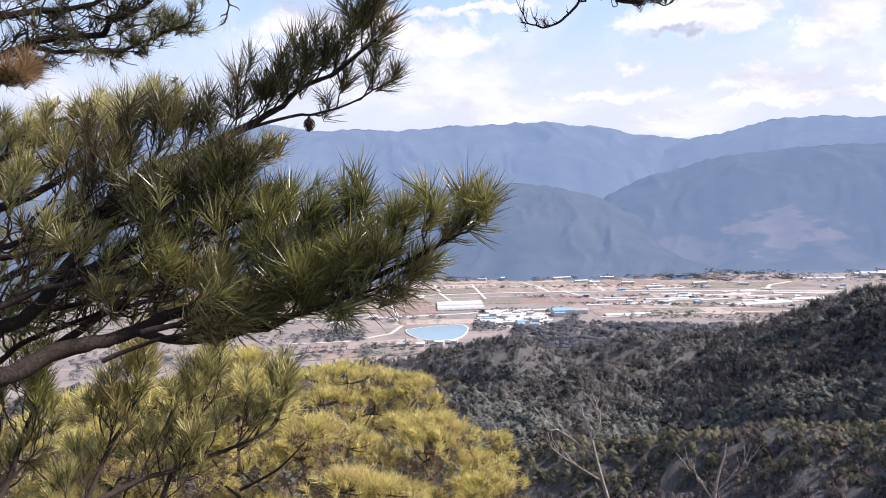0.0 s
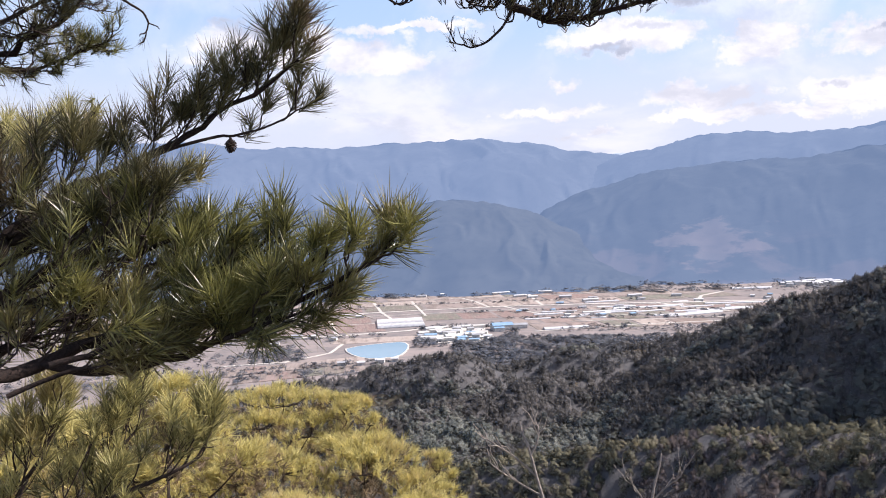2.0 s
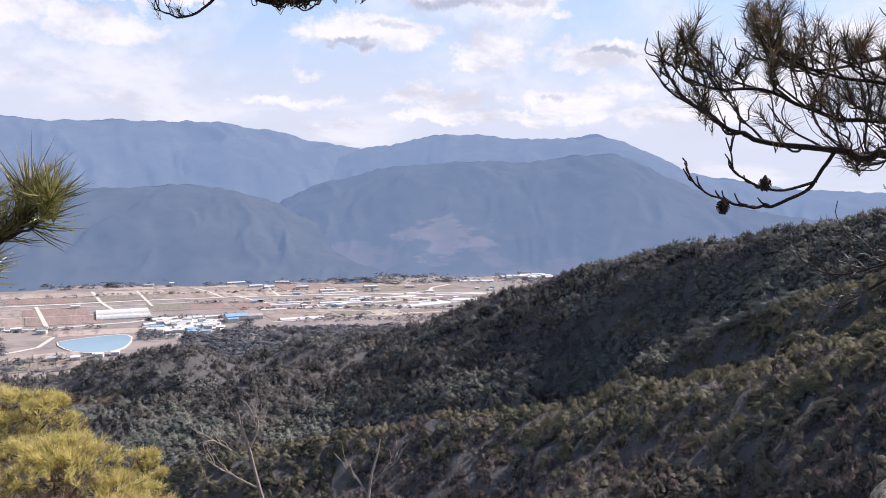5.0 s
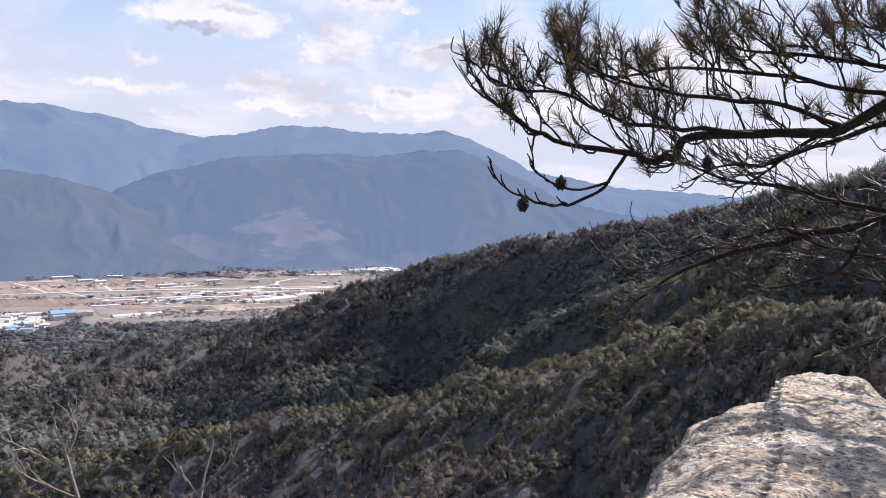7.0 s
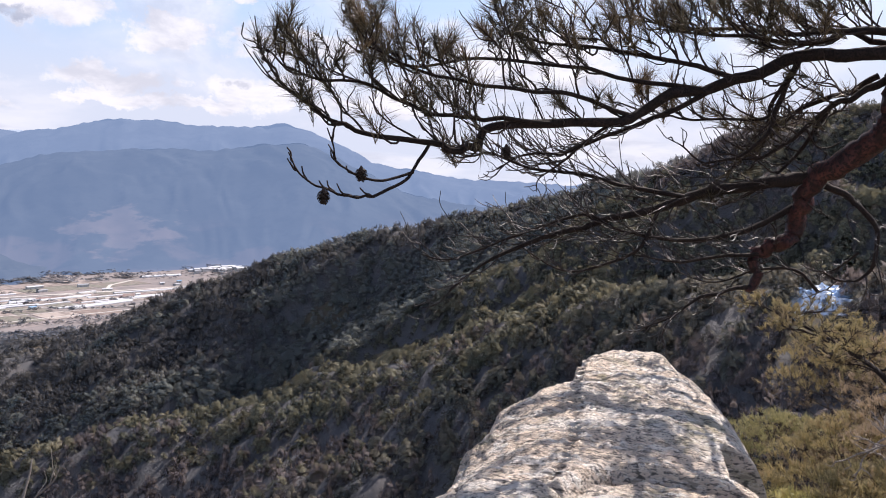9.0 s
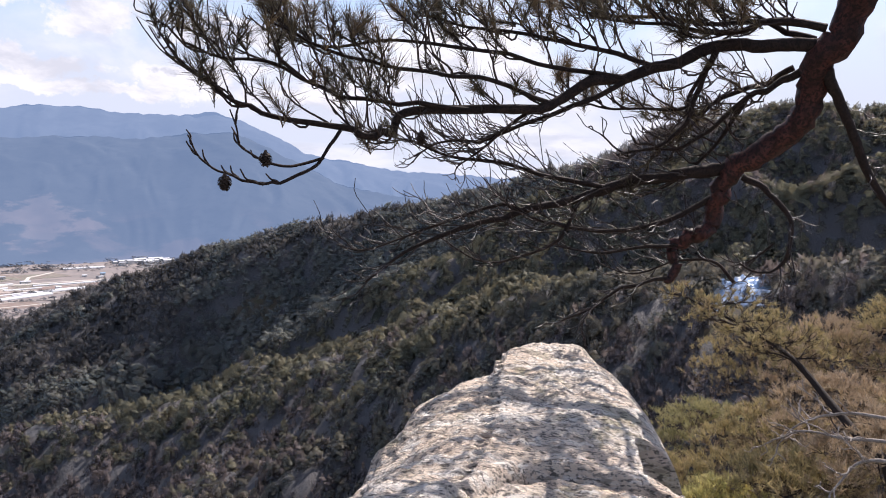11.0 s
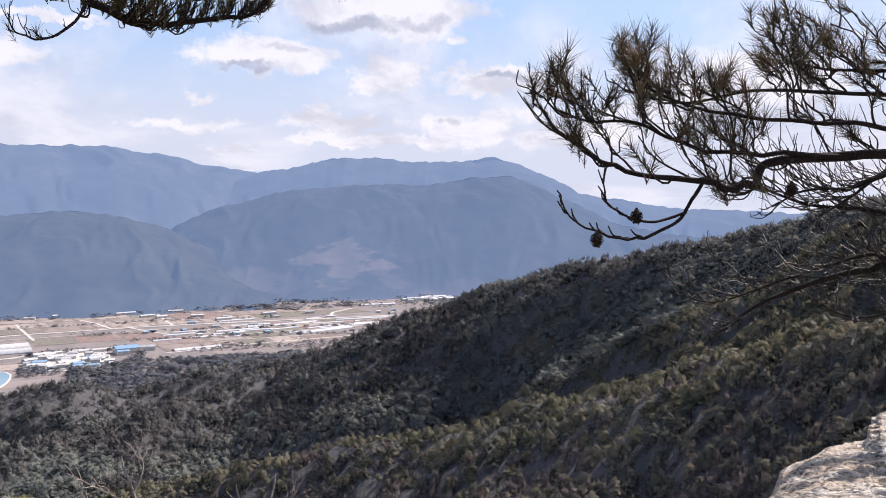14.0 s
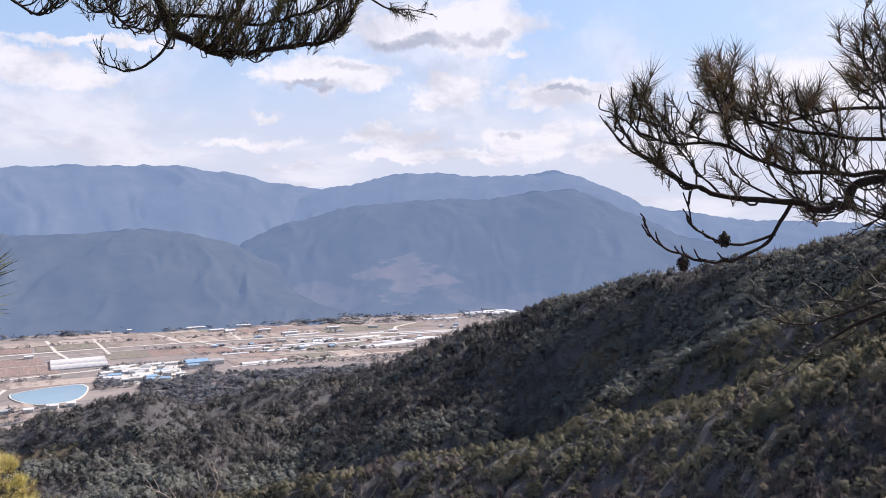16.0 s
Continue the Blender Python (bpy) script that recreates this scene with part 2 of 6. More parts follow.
g1, g3 = k.noise(3.0, 5, 0.6, 0.3), k.noise(150, 3, 0.6)
s1, s2, s3 = streak(6.0, 8, 0.66, 0.15), streak(26.0, 7, 0.72, 0.15), streak(62.0, 6, 0.70, 0.1)
c = k.mix(k.ramp(g1, 0.34, 0.66), (0.82, 0.68, 0.54), (0.90, 0.79, 0.67))
c = k.mix(k.math("MULTIPLY", k.ramp(s1, 0.46, 0.60), 0.5), c, (0.60, 0.46, 0.35))
c = k.mix(k.math("MULTIPLY", k.ramp(k.noise(5.0, 5, 0.65, 0.6), 0.53, 0.66), 0.65), c, (0.34, 0.32, 0.19))
c = k.mix(k.math("MULTIPLY", k.ramp(streak(10.0, 7, 0.70, 0.2), 0.50, 0.58), 0.85), c, (0.94, 0.88, 0.80))
c = k.mix(k.math("MULTIPLY", k.ramp(s2, 0.54, 0.58), 0.6), c, (0.22, 0.18, 0.145))
c = k.mix(k.math("MULTIPLY", k.ramp(s3, 0.54, 0.575), 0.85), c, (0.085, 0.075, 0.066))
c = k.mix(k.math("MULTIPLY", k.ramp(g3, 0.58, 0.72), 0.4), c, (0.84, 0.80, 0.74))
c = k.mix(k.math("MULTIPLY", k.ramp(k.noise(85, 4, 0.6), 0.60, 0.66), 0.7), c, (0.11, 0.095, 0.085))
relief = k.math("ADD", k.math("MULTIPLY", s2, -1.5), k.math("ADD", k.math("MULTIPLY", s3, -0.8), k.math("MULTIPLY", s1, -1.4)))
M_ROCK = k.colour(c).bump(relief, 0.85, 0.025).m

# leaf litter and dry grass of the slopes; tan plain of the valley below
k = Mat("slope_ground", 0.95)
n1, n2 = k.noise(0.02, 6, 0.6), k.noise(0.35, 5, 0.6)
c = k.mix(k.ramp(n1, 0.35, 0.65), (0.085, 0.072, 0.055), (0.120, 0.095, 0.070))
c = k.mix(k.ramp(n2, 0.45, 0.7), c, (0.080, 0.080, 0.045))
away = k.n.new("ShaderNodeVectorMath")
away.operation = "LENGTH"
k.l.new(k.geo.outputs["Position"], away.inputs[0])
plain = k.mix(k.ramp(k.noise(0.016, 6, 0.62, 0.6), 0.36, 0.62), (0.275, 0.236, 0.222), (0.205, 0.182, 0.176))
plain = k.mix(k.ramp(k.noise(0.05, 5, 0.6, 0.5, (0.5, 1.5, 1)), 0.52, 0.66), plain, (0.160, 0.155, 0.155))
c = k.mix(k.ramp(away.outputs["Value"], 880.0, 960.0), c, plain)
M_GROUND = k.colour(c).bump(n2, 0.5, 0.5).m


def forest_mat(name, a, b, d, share, sprays=True):
    k = Mat(name, 0.75)
    cell = k.cells(0.17, (1, 1, 0.35))
    sep = k.n.new("ShaderNodeSeparateColor")
    k.l.new(cell.outputs["Color"], sep.inputs[0])
    c = k.mix(sep.outputs[0], a, b)
    c = k.mix(k.ramp(sep.outputs[1], 0.45, 1.0), c, d)
    c = k.mix(k.math("MULTIPLY", k.random(True), 0.15), c, b)
    c = k.mix(k.math("MULTIPLY", k.ramp(k.noise(0.75, 5, 0.7, 0.4), 0.42, 0.66), 0.25), c, tuple(v * 0.62 for v in a))
    c = k.mix(k.math("MULTIPLY", k.ramp(k.noise(0.018, 4, 0.6), 0.35, 0.68), 0.55), c, d)
    # the sprays of a crown shade together, as the round crown that they make up
    if sprays:
        crown = k.n.new("ShaderNodeAttribute")
        crown.attribute_name = "crown"
        k.l.new(crown.outputs["Vector"], k.b.inputs["Normal"])
    else:
        k.bump(k.noise(0.9, 6, 0.7), 1.0, 1.6)
    k.colour(c).leafy(share, c)
    return (k.porous(0.42) if sprays else k).m


# colours raised and blued in place of haze, most on the far woods
M_PINES = forest_mat("pine_canopy_hazed", (0.134, 0.164, 0.170), (0.209, 0.233, 0.208), (0.235, 0.235, 0.208), 0.35)
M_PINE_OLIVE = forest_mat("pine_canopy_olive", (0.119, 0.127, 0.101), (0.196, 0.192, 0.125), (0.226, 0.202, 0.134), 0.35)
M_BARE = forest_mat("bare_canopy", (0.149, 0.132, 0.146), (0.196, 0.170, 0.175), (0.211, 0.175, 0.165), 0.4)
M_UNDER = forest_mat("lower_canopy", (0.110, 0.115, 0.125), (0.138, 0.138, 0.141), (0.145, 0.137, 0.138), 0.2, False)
M_GROVE = forest_mat("valley_groves_hazed", (0.115, 0.135, 0.172), (0.155, 0.170, 0.198), (0.164, 0.166, 0.182), 0.2)
M_BARE_FAR = forest_mat("bare_canopy_hazed", (0.120, 0.124, 0.132), (0.152, 0.151, 0.152), (0.163, 0.155, 0.150), 0.4)
M_OLIVE = forest_mat("olive_canopy", (0.102, 0.115, 0.110), (0.169, 0.175, 0.139), (0.206, 0.182, 0.144), 0.35)

k = Mat("field_soil", 0.95)
r = k.random()
c = k.mix(k.ramp(r, 0.0, 0.45), (0.250, 0.208, 0.190), (0.360, 0.305, 0.270))
c = k.mix(k.ramp(r, 0.50, 0.62), c, (0.215, 0.150, 0.135))
c = k.mix(k.ramp(r, 0.76, 0.84), c, (0.150, 0.150, 0.120))
c = k.mix(k.ramp(k.noise(0.05, 6, 0.65, 0.6, (1, 0.35, 1)), 0.46, 0.62), c, (0.17, 0.140, 0.125))
c = k.mix(k.math("MULTIPLY", k.ramp(k.noise(0.7, 3, 0.6, 0, (1, 0.06, 1)), 0.4, 0.7), 0.35), c, (0.46, 0.395, 0.345))
M_FIELD = k.colour(c).m


def plain_mat(name, a, b, rough, scale=0.2):
    k = Mat(name, rough)
    return k.colour(k.mix(k.ramp(k.noise(scale, 5, 0.6), 0.35, 0.7), a, b)).m


M_ROAD = plain_mat("road_concrete", (0.46, 0.43, 0.39), (0.60, 0.57, 0.52), 0.9)
M_BANK = plain_mat("bank_concrete", (0.50, 0.47, 0.43), (0.62, 0.59, 0.54), 0.9)
M_WHITE = plain_mat("white_sheeting", (0.50, 0.51, 0.53), (0.66, 0.66, 0.67), 0.5)
M_GREYROOF = plain_mat("grey_roof", (0.30, 0.31, 0.33), (0.42, 0.43, 0.45), 0.6)
M_BLUEROOF = plain_mat("blue_roof", (0.20, 0.33, 0.48), (0.28, 0.41, 0.54), 0.5)
M_WALL = plain_mat("pale_wall", (0.46, 0.45, 0.43), (0.58, 0.565, 0.54), 0.85)
k = Mat("pond_water", 0.12)
k.b.inputs["Specular IOR Level"].default_value = 0.5
M_WATER = k.colour(k.mix(k.noise(0.03, 3), (0.16, 0.28, 0.37), (0.21, 0.34, 0.43))).bump(k.noise(1.5, 3), 0.15, 0.05).m
k = Mat("ice", 0.3)
c = k.mix(k.ramp(k.noise(0.35, 5, 0.6), 0.4, 0.62), (0.45, 0.62, 0.85), (0.86, 0.90, 0.95))
M_ICE = k.colour(k.mix(k.ramp(k.noise(0.55, 5, 0.65, 0.5), 0.53, 0.60), c, (0.10, 0.11, 0.13))).m


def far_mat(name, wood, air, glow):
    """Distant wooded mountains of the backdrop; the haze before them is put in as an even glow."""
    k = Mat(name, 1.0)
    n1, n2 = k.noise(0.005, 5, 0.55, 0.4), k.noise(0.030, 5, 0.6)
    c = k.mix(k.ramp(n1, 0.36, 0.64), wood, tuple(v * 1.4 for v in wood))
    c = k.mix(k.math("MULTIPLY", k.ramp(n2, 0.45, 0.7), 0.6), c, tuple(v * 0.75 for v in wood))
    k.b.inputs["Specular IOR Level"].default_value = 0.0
    # haze painted as emission, one tint for each range
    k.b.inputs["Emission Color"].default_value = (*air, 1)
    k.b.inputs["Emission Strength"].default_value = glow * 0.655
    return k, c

# ---- mesh tools ----
def mesh_of(name, verts, faces, mat, smooth=False):
    """A mesh from arrays; faces is an (n, 3) or (n, 4) array or a list of such."""
    me = bpy.data.meshes.new(name)
    faces = faces if isinstance(faces, list) else [faces]
    faces = [np.asarray(f, dtype=np.int32) for f in faces if len(f)]
    sizes = np.concatenate([np.full(len(f), f.shape[1], dtype=np.int32) for f in faces])
    idx = np.concatenate([f.ravel() for f in faces])
    starts = np.concatenate([[0], np.cumsum(sizes)[:-1]]).astype(np.int32)
    me.vertices.add(len(verts)), me.loops.add(len(idx)), me.polygons.add(len(sizes))
    me.vertices.foreach_set("co", np.asarray(verts, dtype=np.float32).ravel())
    me.loops.foreach_set("vertex_index", idx)
    me.polygons.foreach_set("loop_start", starts)
    me.polygons.foreach_set("use_smooth", np.full(len(sizes), smooth))
    me.update(calc_edges=True)
    me.validate()
    me.materials.append(mat)
    return me


def thing(name, label, category, at=(0, 0, 0), group="", kind=""):
    e = new(name)
    e.location = at
    return tagged(e, label, category, group, kind)


def hang(name, me, parent, label=""):
    """Links a mesh given in the parent's frame as one part under it."""
    ob = new(name, me)
    ob.parent = parent
    return tagged(ob, label) if label else ob


def part(name, bm, material, parent, label=""):
    me = bpy.data.meshes.new(name)
    bm.to_mesh(me)
    bm.free()
    me.materials.append(material)
    return hang(name, me, parent, label)


class Buf:
    """Collects pieces of one mesh."""

    def __init__(self):
        self.v, self.t, self.q, self.n = [], [], [], 0

    def add(self, v, tris=None, quads=None):
        if tris is not None and len(tris):
            self.t.append(np.asarray(tris) + self.n)
        if quads is not None and len(quads):
            self.q.append(np.asarray(quads) + self.n)
        self.v.append(np.asarray(v))
        self.n += len(v)

    def mesh(self, name, mat, smooth=False):
        f = []
        if self.t:
            f.append(np.concatenate(self.t))
        if self.q:
            f.append(np.concatenate(self.q))
        return mesh_of(name, np.concatenate(self.v), f, mat, smooth)


LATTICE = np.random.RandomState(7).rand(256, 256)


def vnoise(x, y):
    xi, yi = np.floor(x).astype(int), np.floor(y).astype(int)
    fx, fy = x - xi, y - yi
    fx, fy = fx * fx * (3 - 2 * fx), fy * fy * (3 - 2 * fy)
    a, b = LATTICE[xi & 255, yi & 255], LATTICE[(xi + 1) & 255, yi & 255]
    c, d = LATTICE[xi & 255, (yi + 1) & 255], LATTICE[(xi + 1) & 255, (yi + 1) & 255]
    return (a * (1 - fx) + b * fx) * (1 - fy) + (c * (1 - fx) + d * fx) * fy


def fbm(x, y, octaves=5, gain=0.5):
    total, amp, norm = 0, 1.0, 0.0
    for o in range(octaves):
        total = total + amp * (vnoise(x * 2 ** o + 17.3 * o, y * 2 ** o + 5.1 * o) - 0.5)
        norm, amp = norm + amp, amp * gain
    return 2 * total / norm


def unit(v):
    v = np.asarray(v, dtype=float)
    return v / (np.linalg.norm(v, axis=-1, keepdims=True) + 1e-12)


# ---- the land ----
EYE_Z, VALLEY = 1.6, -200.0
# crests of the two wooded spurs: degrees right of +y, metres away, degrees above the level, tops of the trees
SPUR_FAR = [(112, 400, 8), (95, 420, 7), (85, 440, 6.1), (75, 460, 5.9), (70.5, 480, 5.2), (65.5, 500, 3.3), (61, 520, 1.5),
            (55, 560, -0.1), (47, 620, -1.9), (41.5, 660, -3.0), (36.5, 700, -4.4), (32, 740, -5.75), (29.5, 765, -6.6), (27.2, 787, -7.6), (25, 800, -8.55), (23, 825, -9.25),
            (20.5, 840, -9.7), (16, 850, -9.9), (12.5, 835, -10.85), (9, 820, -11.75), (7, 810, -11.0), (5.2, 800, -10.3), (1.8, 795, -10.85), (-0.7, 792, -11.6), (-4, 790, -11.8), (-12, 780, -12.1), (-22, 760, -13)]
SPUR_NEAR = [(112, 170, 1), (95, 190, -1), (80, 220, -3.5), (68, 250, -5.2), (58.4, 290, -6.2), (54, 310, -7.8), (48.5, 330, -9.8),
             (44.4, 345, -11.1), (39.5, 365, -12.5), (34.7, 385, -14.3), (29.7, 400, -15.0), (24.4, 420, -15.7), (14, 440, -17.2), (4, 450, -18.5), (-14, 440, -20.5)]
# a side spur that comes down between them
SPUR_SIDE = [(19, 800, -10.3), (14, 730, -11.9), (10.7, 690, -12.8), (7, 660, -13.5), (3.4, 630, -14.1), (-1, 605, -15.2), (-8, 580, -17)]


def polar(az, r, z):
    return np.array([r * math.sin(radians(az)), r * math.cos(radians(az)), z])


def crest(rows, trees):
    return np.array([polar(a, d, EYE_Z + d * math.tan(radians(e)) - trees) for a, d, e in rows])


FAR_CREST, NEAR_CREST, SIDE_CREST = crest(SPUR_FAR, 8.0), crest(SPUR_NEAR, 8.0), crest(SPUR_SIDE, 8.0)


def ridge(x, y, pts, slope, soft):
    best = np.full(x.shape, -1e4)
    for p, q in zip(pts[:-1], pts[1:]):
        d = q[:2] - p[:2]
        t = np.clip(((x - p[0]) * d[0] + (y - p[1]) * d[1]) / (d @ d), 0, 1)
        away = np.hypot(x - p[0] - t * d[0], y - p[1] - t * d[1])
        best = np.maximum(best, p[2] + t * (q[2] - p[2]) - slope * (np.sqrt(away ** 2 + soft ** 2) - soft))
    return best


def crest_level(x, y, pts):
    """Height of the crest abreast of a place."""
    az = np.degrees(np.arctan2(x, y))
    order = np.argsort(np.degrees(np.arctan2(pts[:, 0], pts[:, 1])))
    return np.interp(az, np.degrees(np.arctan2(pts[order, 0], pts[order, 1])), pts[order, 2])


def ground_z(x, y):
    x, y = np.asarray(x, dtype=float), np.asarray(y, dtype=float)
    r, az = np.hypot(x, y), np.degrees(np.arctan2(x, y))
    rough = fbm(x / 130 + 9, y / 130 + 4, 4)
    folds = np.abs(fbm(x / 150 + 2, y / 150 + 30, 4))
    small = fbm(x / 38 + 2, y / 38 + 3, 2)
    far_line = crest_level(x, y, FAR_CREST)
    far = ridge(x, y, FAR_CREST, np.interp(az, [5, 25, 45], [0.50, 0.57, 0.68]), 24)
    far = far - 115 * folds * np.clip((far_line - far) / 55, 0, 1) + 2.5 * small
    far = np.maximum(far, ridge(x, y, SIDE_CREST, 0.66, 12) + 2.5 * small)
    near_line = crest_level(x, y, NEAR_CREST)
    near = ridge(x, y, NEAR_CREST, np.interp(az, [5, 25, 45], [0.48, 0.60, 0.74]), 16)
    near = near - 70 * folds * np.clip((near_line - near) / 40, 0, 1) + 2.0 * small
    steep = np.interp(az, [-180, -60, 0, 45, 62, 78, 100, 180], [0.4, 0.75, 0.85, 0.85, 0.70, 0.42, 0.34, 0.3])
    own = -steep * (np.sqrt(np.maximum(r - 1.2, 0) ** 2 + 0.6) - 0.77) + np.clip(r / 60, 0, 1) * rough * 6
    k = 7.0
    top = np.maximum(np.maximum(far, near), own)
    hill = top + k * np.log(np.exp((far - top) / k) + np.exp((near - top) / k) + np.exp((own - top) / k)) - k * 0.3 * np.clip(r / 90, 0, 1)
    plain = VALLEY + np.clip((870 - r) / 300, 0, 1) * 12
    h = np.where(hill > plain + 14, hill, plain + 14 * np.exp(np.clip((hill - plain - 14) / 14, -60, 0)))
    return np.where(r < 3, own, h)


def build_ground():
    az = np.concatenate([np.arange(-180, -40, 4.0), np.arange(-40, 100, 0.65), np.arange(100, 180, 4.0)])
    rr = np.concatenate([[0.0], np.geomspace(0.6, 4900, 190)])
    a, r = np.meshgrid(np.radians(az), rr[1:], indexing="ij")
    x, y = r * np.sin(a), r * np.cos(a)
    z = ground_z(x, y)
    n, m = a.shape
    v = np.concatenate([np.stack([x, y, z], -1).reshape(-1, 3), [[0, 0, float(ground_z(0.0, 0.0))]]])
    i, j = np.meshgrid(np.arange(n), np.arange(m - 1), indexing="ij")
    i2 = (i + 1) % n
    quads = np.stack([i * m + j, i * m + j + 1, i2 * m + j + 1, i2 * m + j], -1).reshape(-1, 4)
    k = np.arange(n)
    tris = np.stack([np.full(n, n * m), k * m, ((k + 1) % n) * m], -1)
    tagged(new("ground", mesh_of("ground", v, [quads, tris], M_GROUND, True)), "leaf-littered mountain slopes running down to a tan valley plain", "ground", kind="structure")


build_ground()


# ---- distant mountains ----
def mountains(name, label, rows, foot, top_at, behind, mat, relief, seed, az0, az1):
    """A range of the backdrop: its skyline rises over its foot with spurs and gullies."""
    table = np.array(rows, dtype=float)
    az = np.arange(az0, az1, 0.15)
    el = np.interp(az, table[:, 0], table[:, 1])
    el = (el + np.roll(el, 1) + np.roll(el, -1)) / 3
    el[0], el[-1] = table[0, 1], table[-1, 1]
    s = np.concatenate([np.linspace(0, 1, 46), np.linspace(1.03, 1.5, 8)])
    a, t = np.meshgrid(az, s, indexing="ij")
    e = np.repeat(el[:, None], len(s), 1)
    shift = fbm(a / 5.0 + seed, a * 0 + seed, 3) * 0.10
    foot_at = foot + 0.03 * foot * fbm(a / 5.0 + seed * 2, a * 0 + 7, 2)
    r = foot_at + (top_at - foot_at) * t * (1 + shift * (t < 1))
    crest_z = EYE_Z + top_at * np.tan(np.radians(e))
    rise = np.where(t <= 1, np.sin(np.clip(t, 0, 1) * math.pi / 2) ** 1.25, 1 - (t - 1) * behind)
    spur = np.abs(fbm(a / 3.0 + seed * 3.1 + 1.6 * fbm(a / 6 + seed, t * 2.2, 3) + 0.9 * t * np.sin(seed), t * 2.4 + seed, 4, 0.42))
    z = VALLEY + (crest_z - VALLEY) * rise - relief * spur * np.clip(np.sin(np.clip(t, 0, 1) * math.pi), 0, 1) ** 0.7
    knobs = 0.0026 * fbm(a / 1.1 + seed, a * 0 + 3, 4) + 0.0014 * fbm(a / 0.45 + seed, a * 0 + 9, 2)
    z = z + top_at * knobs * np.clip(t, 0, 1) ** 8
    z = np.maximum(z, VALLEY - 6)
    x, y = r * np.sin(np.radians(a)), r * np.cos(np.radians(a))
    n, m = a.shape
    i, j = np.meshgrid(np.arange(n - 1), np.arange(m - 1), indexing="ij")
    quads = np.stack([i * m + j, i * m + j + 1, (i + 1) * m + j + 1, (i + 1) * m + j], -1).reshape(-1, 4)
    ob = new(name, mesh_of(name, np.stack([x, y, z], -1).reshape(-1, 3), quads, mat, True))
    return tagged(ob, label, "mountains", kind="structure")


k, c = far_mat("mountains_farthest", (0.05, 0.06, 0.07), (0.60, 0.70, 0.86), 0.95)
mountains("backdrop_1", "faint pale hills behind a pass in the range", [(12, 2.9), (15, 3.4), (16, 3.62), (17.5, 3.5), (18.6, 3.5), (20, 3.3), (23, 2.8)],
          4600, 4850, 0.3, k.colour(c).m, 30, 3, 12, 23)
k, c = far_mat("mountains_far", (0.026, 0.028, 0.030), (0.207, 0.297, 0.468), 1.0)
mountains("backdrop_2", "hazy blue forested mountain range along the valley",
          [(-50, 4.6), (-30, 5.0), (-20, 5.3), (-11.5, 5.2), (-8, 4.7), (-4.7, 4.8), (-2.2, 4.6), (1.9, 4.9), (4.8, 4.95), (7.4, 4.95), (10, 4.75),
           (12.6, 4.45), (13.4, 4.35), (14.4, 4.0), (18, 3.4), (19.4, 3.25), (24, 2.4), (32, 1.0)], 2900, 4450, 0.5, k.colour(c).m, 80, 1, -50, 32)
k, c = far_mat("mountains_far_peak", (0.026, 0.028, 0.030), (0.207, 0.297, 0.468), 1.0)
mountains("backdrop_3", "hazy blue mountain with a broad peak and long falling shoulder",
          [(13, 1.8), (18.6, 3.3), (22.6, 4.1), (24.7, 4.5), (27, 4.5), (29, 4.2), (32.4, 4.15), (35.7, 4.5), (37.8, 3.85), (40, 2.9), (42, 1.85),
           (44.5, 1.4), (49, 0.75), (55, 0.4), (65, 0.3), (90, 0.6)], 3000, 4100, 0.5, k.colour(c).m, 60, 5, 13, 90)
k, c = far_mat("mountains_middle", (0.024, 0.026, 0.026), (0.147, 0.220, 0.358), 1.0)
# a bare, reddish clear-cut over the foot of the slope
pos = k.n.new("ShaderNodeVectorMath")
pos.operation = "DISTANCE"
k.l.new(k.geo.outputs["Position"], pos.inputs[0])
pos.inputs[1].default_value = tuple(polar(25.0, 2200, -115))
cut = k.ramp(k.math("ADD", pos.outputs["Value"], k.math("MULTIPLY", k.noise(0.011, 6, 0.6, 0.15, (1, 1, 2.5)), 520.0)), 400.0, 330.0)
height = k.n.new("ShaderNodeSeparateXYZ")
k.l.new(k.geo.outputs["Position"], height.inputs[0])
low = k.math("MULTIPLY", k.ramp(k.noise(0.0045, 5, 0.6, 0.3, (1, 1, 2)), 0.48, 0.60), k.ramp(height.outputs[2], -70.0, -150.0))
c = k.mix(k.math("MULTIPLY", low, 0.5), c, (0.090, 0.068, 0.060))
c = k.mix(k.math("MULTIPLY", cut, 0.29), c, (0.20, 0.145, 0.115))
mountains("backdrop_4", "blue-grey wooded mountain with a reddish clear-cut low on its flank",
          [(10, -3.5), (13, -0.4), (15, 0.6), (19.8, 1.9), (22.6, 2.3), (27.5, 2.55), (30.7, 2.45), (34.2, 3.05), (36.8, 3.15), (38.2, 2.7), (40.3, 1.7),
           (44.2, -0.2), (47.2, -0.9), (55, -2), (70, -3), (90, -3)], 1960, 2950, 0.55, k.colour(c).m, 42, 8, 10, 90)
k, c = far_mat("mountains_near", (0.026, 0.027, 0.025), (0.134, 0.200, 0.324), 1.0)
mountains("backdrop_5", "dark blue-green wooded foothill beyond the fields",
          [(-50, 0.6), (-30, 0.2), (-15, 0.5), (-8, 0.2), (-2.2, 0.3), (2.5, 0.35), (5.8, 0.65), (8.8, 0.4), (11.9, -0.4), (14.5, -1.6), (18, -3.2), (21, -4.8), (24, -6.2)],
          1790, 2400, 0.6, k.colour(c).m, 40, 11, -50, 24)


